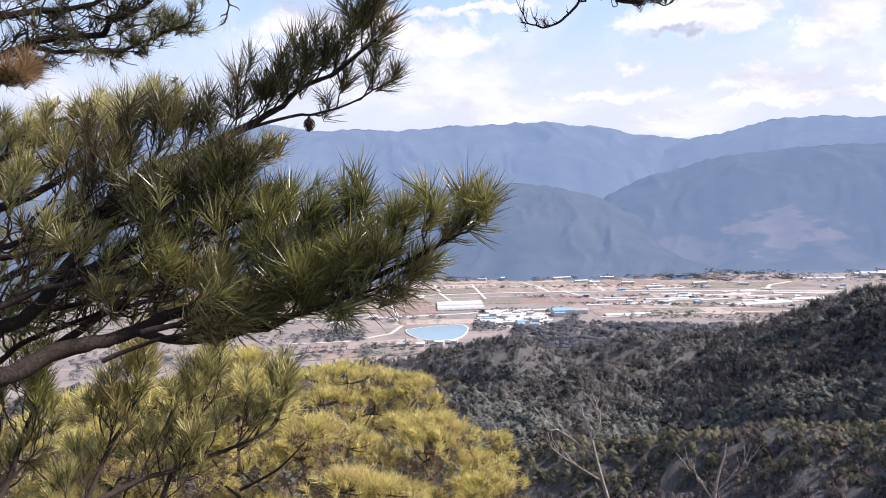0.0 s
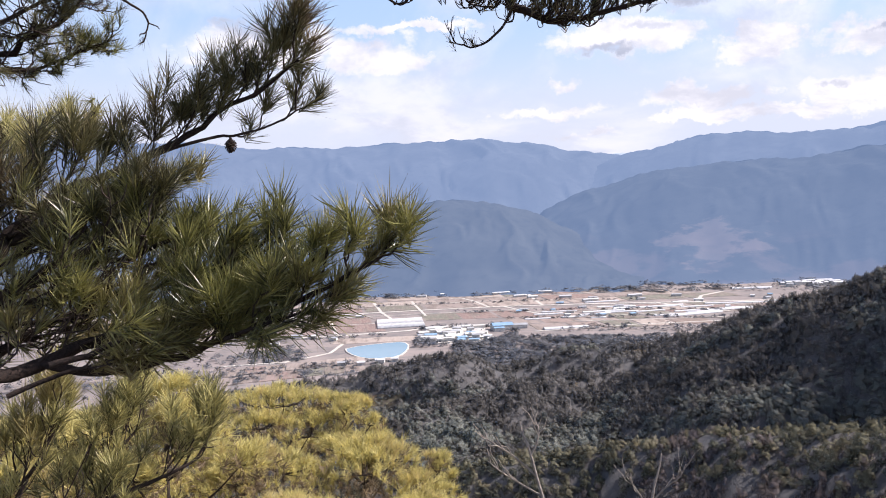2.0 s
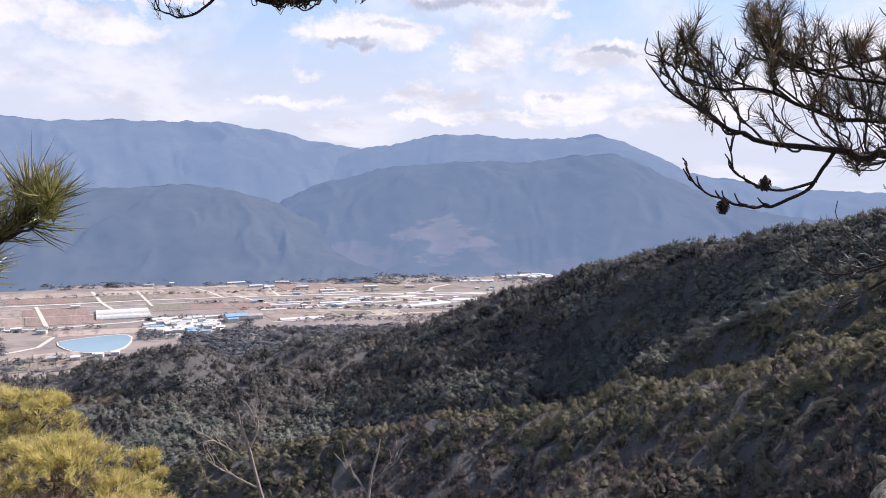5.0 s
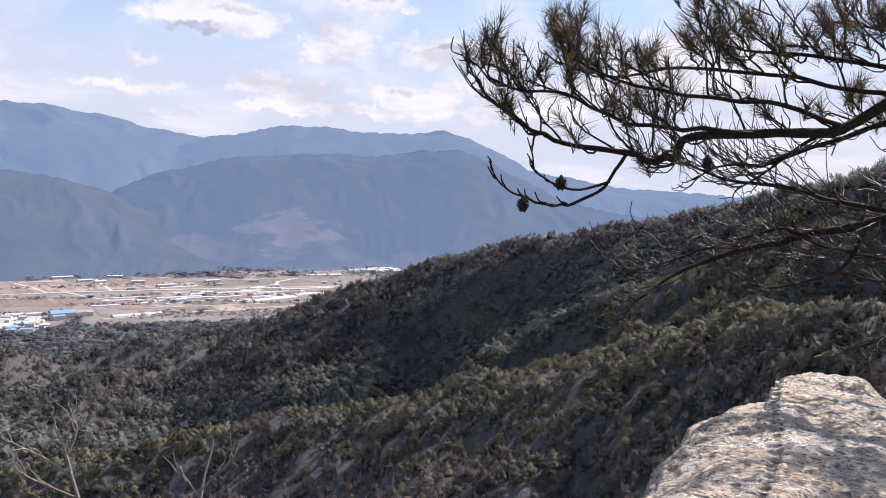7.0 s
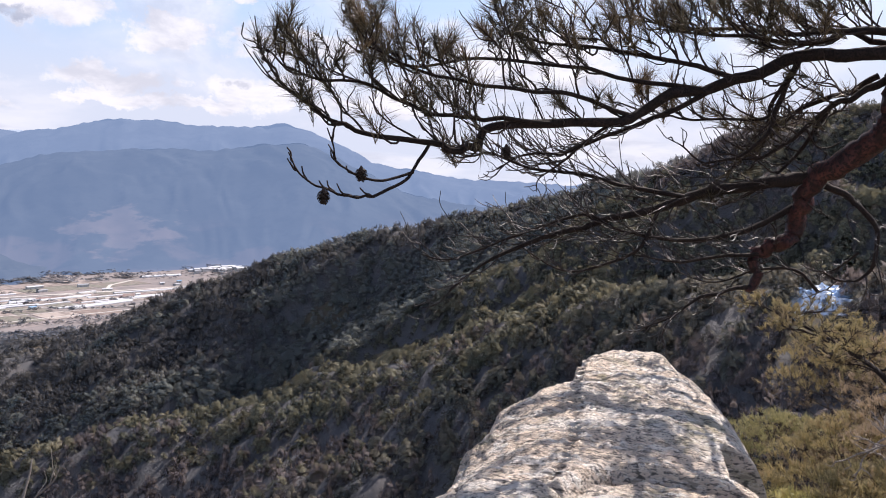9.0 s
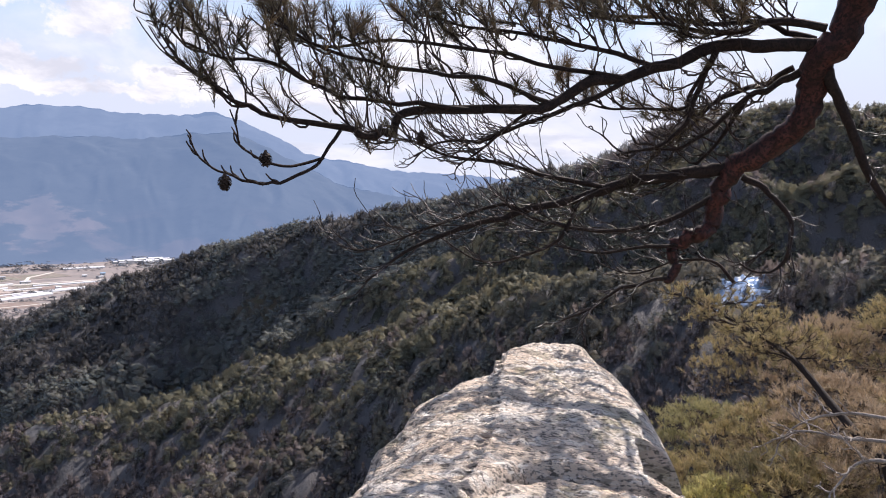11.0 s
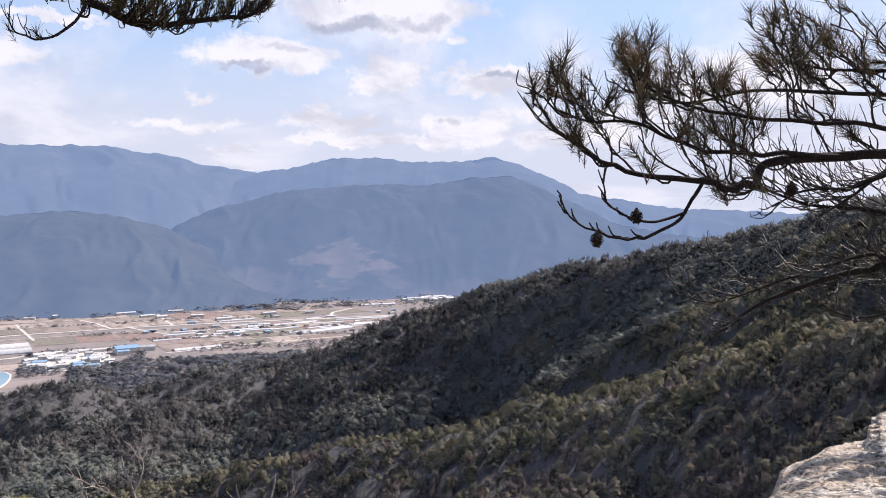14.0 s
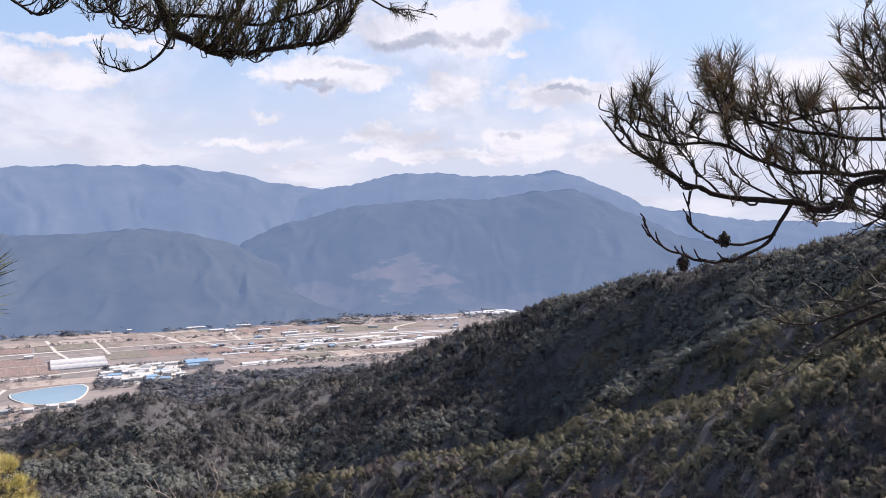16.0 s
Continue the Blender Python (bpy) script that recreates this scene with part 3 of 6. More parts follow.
# ---- forest ----
def dab(buf, nor, at, facing, wide, rng, ragged=5):
    """A ragged, slightly domed plate of foliage."""
    facing = unit(facing)
    u = unit(np.cross(facing, rng.normal(size=3)))
    w = np.cross(facing, u)
    a = np.arange(ragged) * 2 * math.pi / ragged + rng.uniform(-0.35, 0.35, ragged)
    r = wide * rng.uniform(0.55, 1.25, ragged)
    rim = at + (np.cos(a) * r)[:, None] * u + (np.sin(a) * r)[:, None] * w - facing * 0.28 * r[:, None] + rng.normal(size=(ragged, 3)) * 0.03
    top = at + facing * wide * 0.18
    for q in range(ragged):
        buf += [rim[q], rim[(q + 1) % ragged], top]
        nor += [facing + (rim[q] - at) / wide * 0.45, facing + (rim[(q + 1) % ragged] - at) / wide * 0.45, facing]


def crown_templates(rng, count, pieces, layered, plates=9):
    """Tree crowns, about 1 m wide and high, standing on z = 0. layered: pines, plates of foliage in tiers; otherwise leafless
    crowns, a haze of upright twigs. Loose sprays all over both."""
    made = []
    middle = np.array([0, 0, 0.35])
    for _ in range(count):
        v, nor = [], []
        lean = rng.uniform(-0.12, 0.12, 2)
        n = plates if layered else plates * 2 // 3
        small = math.sqrt(9 / plates)
        for i in range(n):
            f = (i + 0.3) / n
            h = 0.90 - 0.62 * f + rng.uniform(-0.06, 0.06)
            a = i * 2.39996 + rng.uniform(-0.5, 0.5)
            r = (0.05 + 0.36 * f ** 0.7) * rng.uniform(0.75, 1.2)
            at = np.array([math.cos(a) * r + lean[0] * h, math.sin(a) * r + lean[1] * h, h])
            out = np.array([math.cos(a), math.sin(a), 0]) * (0.35 + 0.75 * f)
            dab(v, nor, at, out + np.array([0, 0, 0.75]) + rng.normal(size=3) * 0.22, small * (rng.uniform(0.15, 0.26) if layered else rng.uniform(0.18, 0.28)), rng)
        v, nor = np.array(v), np.array(nor)
        # loose sprays
        face = rng.randint(0, len(v) // 3, pieces) * 3
        f = rng.dirichlet((1, 1, 1), pieces)
        p = v[face] * f[:, :1] + v[face + 1] * f[:, 1:2] + v[face + 2] * f[:, 2:]
        d = unit(p - middle)
        if layered:
            along = unit(np.cross(d, rng.normal(size=(pieces, 3))) + d * 0.7 + np.array([0, 0, 0.25]))
            s = rng.uniform(0.6, 1.4, (pieces, 1)) * 0.80 / math.sqrt(pieces + 10)
        else:
            along = unit(d * 0.5 + np.array([0, 0, 0.9]) + rng.normal(size=(pieces, 3)) * 0.25)
            s = rng.uniform(0.6, 1.4, (pieces, 1)) * 0.95 / math.sqrt(pieces + 10)
        u = unit(np.cross(along, rng.normal(size=(pieces, 3)))) * (0.45 if layered else 0.30)
        tri = np.stack([p - u * s, p + u * s, p + along * s * (1.3 if layered else 1.45)], 1)
        n2 = unit(nor[face]) + rng.normal(size=(pieces, 3)) * 0.12
        nor = np.concatenate([nor, np.repeat(n2, 3, axis=0)])
        made.append((np.concatenate([v, tri.reshape(-1, 3)]), unit(nor)))
    return made


def swell(x, y):
    """Stands of taller and lower trees."""
    return fbm(x / 26 + 60, y / 26 + 11, 2)


def scatter_forest(name, label, mat, xy, templates, rng, wide, high, sink=0.6, category="forest"):
    z = ground_z(xy[:, 0], xy[:, 1]) + 4.5 * swell(xy[:, 0], xy[:, 1])
    slope = np.stack([ground_z(xy[:, 0] + 6, xy[:, 1]) - ground_z(xy[:, 0] - 6, xy[:, 1]), ground_z(xy[:, 0], xy[:, 1] + 6) - ground_z(xy[:, 0], xy[:, 1] - 6)], 1) / 12
    tilt = np.stack([swell(xy[:, 0] + 3, xy[:, 1]) - swell(xy[:, 0] - 3, xy[:, 1]), swell(xy[:, 0], xy[:, 1] + 3) - swell(xy[:, 0], xy[:, 1] - 3)], 1) * 1.6 + slope * 0.8
    which = rng.randint(0, len(templates), len(xy))
    turn = rng.uniform(0, 2 * math.pi, len(xy))
    sw, sh = rng.uniform(*wide, len(xy)), rng.uniform(*high, len(xy))
    out, nor = [], []
    for k, (t, tn) in enumerate(templates):
        sel = which == k
        cs, sn = np.cos(turn[sel])[:, None], np.sin(turn[sel])[:, None]
        x = (t[None, :, 0] * cs - t[None, :, 1] * sn) * sw[sel][:, None] + xy[sel, 0:1]
        y = (t[None, :, 0] * sn + t[None, :, 1] * cs) * sw[sel][:, None] + xy[sel, 1:2]
        h = t[None, :, 2] * sh[sel][:, None] + z[sel][:, None] - sink
        out.append(np.stack([x, y, h], -1).reshape(-1, 3))
        nx, ny = tn[None, :, 0] * cs - tn[None, :, 1] * sn, tn[None, :, 0] * sn + tn[None, :, 1] * cs
        n3 = np.stack([nx - tilt[sel, 0:1], ny - tilt[sel, 1:2], np.broadcast_to(tn[None, :, 2], nx.shape)], -1).reshape(-1, 3)
        nor.append(n3 / np.linalg.norm(n3, axis=1)[:, None])
    v = np.concatenate(out)
    me = mesh_of(name, v, np.arange(len(v)).reshape(-1, 3), mat)
    me.attributes.new("crown", "FLOAT_VECTOR", "POINT").data.foreach_set("vector", np.concatenate(nor).astype(np.float32).ravel())
    return tagged(new(name, me), label, category, kind="stuff")


def sector(rng, n, az0, az1, r0, r1):
    a, r = np.radians(rng.uniform(az0, az1, n)), np.sqrt(rng.uniform(r0 * r0, r1 * r1, n))
    return np.stack([r * np.sin(a), r * np.cos(a)], 1)


ICE = polar(73.1, 226.0, 0)[:2]


def off_pond(p):
    u = ICE / np.linalg.norm(ICE)
    deep, across = (p - ICE) @ u, (p - ICE) @ np.array([u[1], -u[0]])
    return p[(np.abs(across) > 6.5) | (np.abs(deep + 6) > 15)]


rng = np.random.RandomState(21)
bush_far = crown_templates(rng, 8, 10, False)

# what the slopes hide from the viewpoint needs no trees
sight_az, sight_r = np.arange(-34, 103, 0.5), np.arange(20, 1000, 5.0)
ga, gr = np.meshgrid(np.radians(sight_az), sight_r, indexing="ij")
gh = (ground_z(gr * np.sin(ga), gr * np.cos(ga)) + 2.0 - EYE_Z) / gr
hidden_below = np.maximum.accumulate(gh, axis=1)


def open_to_view(p):
    r, az = np.hypot(p[:, 0], p[:, 1]), np.degrees(np.arctan2(p[:, 0], p[:, 1]))
    i = np.clip(((az + 34) / 0.5).astype(int), 0, len(sight_az) - 1)
    j = np.clip(((r - 20) / 5).astype(int) - 2, 0, len(sight_r) - 1)
    return p[(ground_z(p[:, 0], p[:, 1]) + 10 - EYE_Z) / r > hidden_below[i, j]]


NEAR_AT = np.array(sorted(SPUR_NEAR))


def wooded(p, bare):
    """Where pines grow and where leafless trees: pines on the crest of the nearer spur and on the shaded flank of the farther one."""
    x, y = p[:, 0], p[:, 1]
    r, az, z = np.hypot(x, y), np.degrees(np.arctan2(x, y)), ground_z(x, y)
    nearer = r < np.interp(az, NEAR_AT[:, 0], NEAR_AT[:, 1]) + 45
    below = np.where(nearer, crest_level(x, y, NEAR_CREST), crest_level(x, y, FAR_CREST)) - z
    near_share = np.interp(below, [4, 14, 26], [0.12, 0.58, 0.82])
    far_share = np.clip(np.interp(az, [0, 14, 26, 36], [0.30, 0.48, 0.60, 0.16]) + np.interp(below, [8, 22], [0.45, 0.0]), 0, 0.9)
    share = np.where(nearer, near_share, far_share)
    v = 0.5 + 0.8 * fbm(x / 55 + 3, y / 55 + 8, 3) + np.random.RandomState(4).uniform(-0.30, 0.30, len(p))
    return p[v < share] if bare else p[v >= share]


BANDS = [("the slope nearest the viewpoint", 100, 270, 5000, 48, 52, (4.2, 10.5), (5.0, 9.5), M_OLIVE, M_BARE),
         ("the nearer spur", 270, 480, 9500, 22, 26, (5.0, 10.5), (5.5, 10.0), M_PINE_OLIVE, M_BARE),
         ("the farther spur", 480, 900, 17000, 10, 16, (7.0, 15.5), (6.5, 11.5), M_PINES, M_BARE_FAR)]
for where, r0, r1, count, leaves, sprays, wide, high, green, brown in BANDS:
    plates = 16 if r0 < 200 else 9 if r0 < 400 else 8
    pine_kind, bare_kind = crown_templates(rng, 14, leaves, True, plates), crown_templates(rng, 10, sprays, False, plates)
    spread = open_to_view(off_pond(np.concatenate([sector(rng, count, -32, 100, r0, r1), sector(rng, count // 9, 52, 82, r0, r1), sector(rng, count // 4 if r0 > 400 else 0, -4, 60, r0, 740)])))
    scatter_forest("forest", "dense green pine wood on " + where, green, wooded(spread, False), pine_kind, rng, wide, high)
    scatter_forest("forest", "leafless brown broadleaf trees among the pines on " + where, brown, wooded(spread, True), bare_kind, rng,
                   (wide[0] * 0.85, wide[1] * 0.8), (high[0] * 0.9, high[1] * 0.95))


def lower_canopy():
    """The closed lower storey of the woods, out of which the single crowns rise."""
    az, rr = np.radians(np.arange(-32, 100.1, 0.5)), np.geomspace(98, 900, 120)
    a, r = np.meshgrid(az, rr, indexing="ij")
    x, y = r * np.sin(a), r * np.cos(a)
    g = ground_z(x, y)
    lumps = 0.5 + 0.9 * fbm(x / 7.0, y / 7.0, 2) + 0.5 * fbm(x / 3.0 + 40, y / 3.0, 2)
    up = np.clip((r - 100) / 15, 0, 1) * np.clip((g - VALLEY - 13) / 6, 0, 1)
    u = ICE / np.linalg.norm(ICE)
    deep, across = x * u[0] + y * u[1] - ICE @ u, x * u[1] - y * u[0]
    up = np.where((np.abs(across) < 8) & (np.abs(deep + 6) < 16), 0.0, up)
    z = g - 0.6 + up * (2.0 + 2.4 * np.clip(lumps, 0, 1.3) + 4.5 * np.maximum(swell(x, y), -0.4))
    n, m = a.shape
    i, j = np.meshgrid(np.arange(n - 1), np.arange(m - 1), indexing="ij")
    quads = np.stack([i * m + j, i * m + j + 1, (i + 1) * m + j + 1, (i + 1) * m + j], -1).reshape(-1, 4)
    me = mesh_of("forest", np.stack([x, y, z], -1).reshape(-1, 3), quads, M_UNDER, True)
    tagged(new("forest", me), "closed lower storey of the mixed woods on the slopes", "forest", kind="stuff")


lower_canopy()

# ---- the valley floor ----
G0 = VALLEY + 0.25


def slab(name, corners, z, thick, mat, label, category, group="", kind=""):
    """A flat patch of ground with a real edge."""
    bm = bmesh.new()
    lo = [bm.verts.new((x, y, z - thick)) for x, y in corners]
    hi = [bm.verts.new((x, y, z)) for x, y in corners]
    bm.faces.new(hi)
    n = len(corners)
    for i in range(n):
        bm.faces.new((lo[i], lo[(i + 1) % n], hi[(i + 1) % n], hi[i]))
    bmesh.ops.recalc_face_normals(bm, faces=bm.faces)
    me = bpy.data.meshes.new(name)
    bm.to_mesh(me)
    bm.free()
    me.materials.append(mat)
    return tagged(new(name, me), label, category, group, kind)


def road(points, width, z, label="pale concrete farm road between the fields"):
    pts = [Vector((*p, 0)) for p in points]
    side = []
    for i, p in enumerate(pts):
        d = (pts[min(i + 1, len(pts) - 1)] - pts[max(i - 1, 0)]).normalized()
        side.append(Vector((-d.y, d.x, 0)) * width / 2)
    left = [(p + s).xy for p, s in zip(pts, side)]
    right = [(p - s).xy for p, s in zip(pts, side)]
    slab("road", [tuple(q) for q in left] + [tuple(q) for q in reversed(right)], z, 0.6, M_ROAD, label, "road", kind="structure")


# rows of parcels: near edge, far edge, first and last x, least and greatest width
rng = random.Random(5)
ROWS = [(1302, 1392, -480, 8, 70, 120), (1398, 1482, -480, 8, 70, 120), (1398, 1482, 100, 330, 60, 90), (1310, 1390, 240, 480, 45, 80),
        (1560, 1635, -520, 760, 80, 130), (1640, 1712, -520, 640, 70, 120), (1720, 1795, 60, 560, 60, 110), (1230, 1300, 260, 560, 40, 70),
        (1400, 1440, 340, 760, 40, 80), (1450, 1490, 340, 820, 40, 90), (1345, 1395, 490, 800, 40, 70), (1800, 1850, 200, 480, 50, 90)]
for y0, y1, x0, x1, w0, w1 in ROWS:
    x = x0
    while x < x1 - w0 / 2:
        w = rng.uniform(w0, w1)
        k = rng.uniform(-4, 4)
        skew = lambda px, py: (px - 0.06 * (py - 1400), py - 0.045 * max(px - 100, 0) + rng.uniform(-2, 2))
        slab("field", [skew(x, y0 + k), skew(x + w - 3, y0 + k), skew(x + w - 3, y1), skew(x, y1)], G0 + rng.uniform(0, 0.3), 0.6, M_FIELD,
             "harvested tan crop field bounded by low banks", "field", "fields on the valley floor", "structure")
        x += w + rng.choice((0.5, 0.5, 4.5))
# terraces below the pond
for i in range(7):
    x, y = -190 + 26 * i, 940 + 7 * i + rng.uniform(-4, 4)
    for j in range(2):
        yy = y + 52 * j
        slab("field", [(x, yy), (x + 24, yy + 6), (x + 22, yy + 50), (x - 3, yy + 45)], G0 + 0.4 + 0.3 * j, 1.2, M_FIELD,
             "reddish bare terrace field near the pond", "field", "terraces by the pond", "structure")
slab("field", [(-60, 1195), (70, 1190), (78, 1235), (-58, 1245)], G0, 0.6, M_FIELD, "tan stubble field behind the pond", "field", kind="structure")

road([(-500, 1530), (-70, 1535), (100, 1545), (271, 1540), (400, 1520), (537, 1493), (766, 1440), (1000, 1390)], 10, G0 + 0.5, "pale main road across the valley")
road([(-500, 1270), (-60, 1272), (60, 1290), (110, 1320), (240, 1312)], 8, G0 + 0.45)
road([(-83, 1520), (-56, 1280)], 6, G0 + 0.47)
road([(8, 1715), (22, 1540), (39, 1436), (50, 1420)], 6, G0 + 0.47)
road([(91, 1700), (104, 1461)], 5, G0 + 0.47)
road([(238, 1545), (225, 1640), (205, 1715)], 6, G0 + 0.47)
road([(268, 1538), (300, 1440), (322, 1395)], 6, G0 + 0.47)
road([(345, 1530), (355, 1700), (372, 1800)], 6, G0 + 0.47)
road([(560, 1490), (600, 1400), (640, 1330)], 6, G0 + 0.47)
road([(640, 1470), (690, 1560), (760, 1610)], 7, G0 + 0.47)
road([(260, 1215), (420, 1232), (600, 1225)], 5, G0 + 0.47)
road([(-200, 1062), (-120, 1068), (-60, 1120), (-45, 1190)], 5, G0 + 0.47)
road([(950, 1600), (930, 1500), (960, 1420)], 8, G0 + 0.47)

# the pond and its concrete bank
POND = [(-38, 1146), (-36, 1122), (-28, 1096), (-16, 1072), (-4, 1060), (14, 1057), (30, 1062), (40, 1076), (47, 1098), (52, 1124), (54, 1150), (50, 1172), (42, 1180), (20, 1176), (0, 1170), (-22, 1160)]
mid = Vector((8, 1118))
slab("pavement", [tuple(mid + (Vector(p) - mid) * 1.03) for p in POND], G0 + 0.9, 1.5, M_BANK, "pale concrete bank round the pond", "embankment", kind="structure")
slab("water", [tuple(mid + (Vector(p) - mid) * 0.985) for p in POND], G0 + 1.0, 0.6, M_WATER, "still blue water of a farm pond", "pond", kind="structure")


# ---- buildings ----
def box(bm, x0, x1, y0, y1, z0, z1):
    v = [bm.verts.new((x, y, z)) for z in (z0, z1) for x, y in ((x0, y0), (x1, y0), (x1, y1), (x0, y1))]
    for f in ((3, 2, 1, 0), (4, 5, 6, 7), (0, 1, 5, 4), (1, 2, 6, 5), (2, 3, 7, 6), (3, 0, 4, 7)):
        bm.faces.new([v[i] for i in f])


def gable(bm, w, d, z0, z1, over):
    """A pitched roof with thickness over a w x d plan, its ridge along x."""
    a, b = w / 2 + over, d / 2 + over
    prof = [(-b, z0), (0, z1), (b, z0), (b, z0 - 0.4), (0, z1 - 0.4), (-b, z0 - 0.4)]
    l = [bm.verts.new((-a, y, z)) for y, z in prof]
    r = [bm.verts.new((a, y, z)) for y, z in prof]
    n = len(prof)
    for i in range(n):
        bm.faces.new((l[i], l[(i + 1) % n], r[(i + 1) % n], r[i]))
    for s in (l, r):
        bm.faces.new((s[0], s[1], s[4], s[5])), bm.faces.new((s[1], s[2], s[3], s[4]))
    bmesh.ops.recalc_face_normals(bm, faces=bm.faces)


def house(x, y, w, d, h, turn, roof_mat, label, name="farm_building", group="buildings of the village", wall=None):
    e = thing(name, label, "building", (x, y, G0 - 0.3), group)
    e.rotation_euler[2] = radians(turn)
    bm = bmesh.new()
    box(bm, -w / 2, w / 2, -d / 2, d / 2, 0, h)
    part("wall", bm, wall or M_WALL, e)
    bm = bmesh.new()
    gable(bm, w, d, h + 0.3, h + 0.3 + d * 0.16, 0.6)
    part("roof", bm, roof_mat, e)
    # doors and windows of the long front
    n = max(1, int(w // 9))
    for i in range(n):
        bm = bmesh.new()
        cx = -w / 2 + (i + 0.5) * w / n
        box(bm, cx - 1.4, cx + 1.4, -d / 2 - 0.08, -d / 2 + 0.02, 0.3 if i == 0 else 1.2, min(h - 0.4, 2.8))
        part("door" if i == 0 else "window", bm, M_GREYROOF, e)
    return e


def greenhouse(x, y, w, d, turn, label, skin=None):
    """A long plastic tunnel: arched skin, end walls and hoops."""
    e = thing("greenhouse", label, "greenhouse", (x, y, G0 - 0.2), "greenhouses in the fields")
    e.rotation_euler[2] = radians(turn)
    bm = bmesh.new()
    arc = [(-d / 2 * math.cos(math.pi * i / 10), 1.0 + d * 0.17 * math.sin(math.pi * i / 10)) for i in range(11)]
    prof = [(-d / 2, 0)] + arc + [(d / 2, 0)]
    rows = [[bm.verts.new((sx * w / 2, py, pz)) for py, pz in prof] for sx in (-1, 1)]
    for i in range(len(prof) - 1):
        bm.faces.new((rows[0][i], rows[0][i + 1], rows[1][i + 1], rows[1][i]))
    bmesh.ops.recalc_face_normals(bm, faces=bm.faces)
    part("skin", bm, skin or M_WHITE, e)
    for sx in (-1, 1):
        bm = bmesh.new()
        bm.faces.new([bm.verts.new((sx * (w / 2 - 0.3), py * 0.98, pz * 0.98)) for py, pz in prof])
        part("end_wall", bm, M_WALL, e)
    return e


# the large greenhouse block: side-by-side tunnels
for i in range(5):
    greenhouse(52, 1338 + 20 * i, 82, 17, 3, "long pale greenhouse in a row of several" if i < 4 else "bright white greenhouse tunnel", (M_GREYROOF, M_WALL, M_GREYROOF, M_WALL, None)[i])
rng = random.Random(11)
greenhouse(565, 1312, 112, 16, 12, "long bright white greenhouse tunnel")
greenhouse(650, 1350, 90, 15, 4, "long bright white greenhouse tunnel")
greenhouse(430, 1400, 80, 9, 2, "low white greenhouse tunnel"), greenhouse(520, 1430, 120, 9, -5, "low white greenhouse tunnel")
greenhouse(405, 1370, 60, 9, 8, "low white greenhouse tunnel"), greenhouse(700, 1425, 120, 9, -9, "low white greenhouse tunnel")
greenhouse(315, 1232, 74, 14, 3, "long bright white greenhouse tunnel"), greenhouse(330, 1040, 40, 8, 5, "small pale greenhouse by the wood")
greenhouse(470, 1455, 70, 8, -3, "low white greenhouse tunnel"), greenhouse(360, 1350, 46, 8, 4, "low white greenhouse tunnel")
greenhouse(840, 1640, 86, 16, -10, "long white shed roof at the foot of the mountain")
# the village
for i in range(44):
    x, y = 80 + rng.uniform(0, 100), 1150 + rng.uniform(0, 150)
    house(x, y, rng.uniform(9, 24), rng.uniform(7, 11), rng.uniform(3, 5.5), rng.uniform(-25, 25), rng.choice((M_WALL, M_WHITE, M_GREYROOF, M_WALL, M_WALL, M_WHITE, M_GREYROOF, M_WALL, M_BLUEROOF)),
          "pale farm building in the valley village")
slab("pavement", [(72, 1180), (120, 1140), (182, 1150), (190, 1296), (96, 1300)], G0 + 0.3, 0.5, M_ROAD, "pale concrete yards of the village", "yard", kind="structure")
house(214, 1256, 34, 22, 8, 4, M_BLUEROOF, "pale factory hall with a bright blue roof")
house(206, 1236, 16, 10, 6, 4, M_BLUEROOF, "small shed with a bright blue roof")
house(246, 1262, 22, 14, 6, -6, M_GREYROOF, "grey-roofed workshop beside the blue-roofed hall")
for i in range(16):
    x, y = 925 + rng.uniform(0, 130), 1630 + rng.uniform(0, 70)
    house(x, y, rng.uniform(14, 34), rng.uniform(9, 14), rng.uniform(4, 8), rng.uniform(-15, 10), rng.choice((M_WHITE, M_GREYROOF, M_WHITE)),
          "pale building in the village under the mountain")
for x, y, w in ((330, 1690, 30), (352, 1660, 22), (300, 1760, 40), (420, 1640, 26), (452, 1560, 34), (466, 1590, 18), (400, 1745, 30), (180, 1790, 34), (120, 1775, 20),
                (-20, 1480, 14), (640, 1570, 20), (560, 1600, 30), (-120, 1275, 18), (-95, 1262, 14), (-150, 1210, 16), (-60, 1230, 12), (-40, 1025, 12), (-15, 1020, 10), (10, 1030, 12), (30, 1035, 9)):
    house(x, y, w, 9, 4.5, rng.uniform(-15, 15), rng.choice((M_WHITE, M_WHITE, M_GREYROOF)), "small white farm shed among the fields")

for i in range(34):
    x, y = rng.uniform(250, 820), rng.uniform(1330, 1560)
    y -= 0.05 * max(x - 200, 0)
    if i % 2:
        greenhouse(x, y, rng.uniform(25, 80), rng.uniform(6, 9), rng.uniform(-8, 12), "low white greenhouse tunnel among the fields")
    else:
        house(x, y, rng.uniform(8, 18), 8, 3.5, rng.uniform(-20, 20), rng.choice((M_WHITE, M_GREYROOF, M_WHITE, M_BLUEROOF)), "small pale farm shed among the fields")
for x0, y0, x1, y1 in ((-300, 1392, 8, 1392), (-300, 1484, 330, 1486), (300, 1440, 760, 1410), (280, 1360, 700, 1330), (-400, 1640, 300, 1640), (120, 1718, 560, 1700), (430, 1480, 800, 1450), (340, 1300, 620, 1262)):
    road([(x0, y0), ((x0 + x1) / 2, (y0 + y1) / 2 + rng.uniform(-6, 6)), (x1, y1)], 3.2, G0 + 0.42)

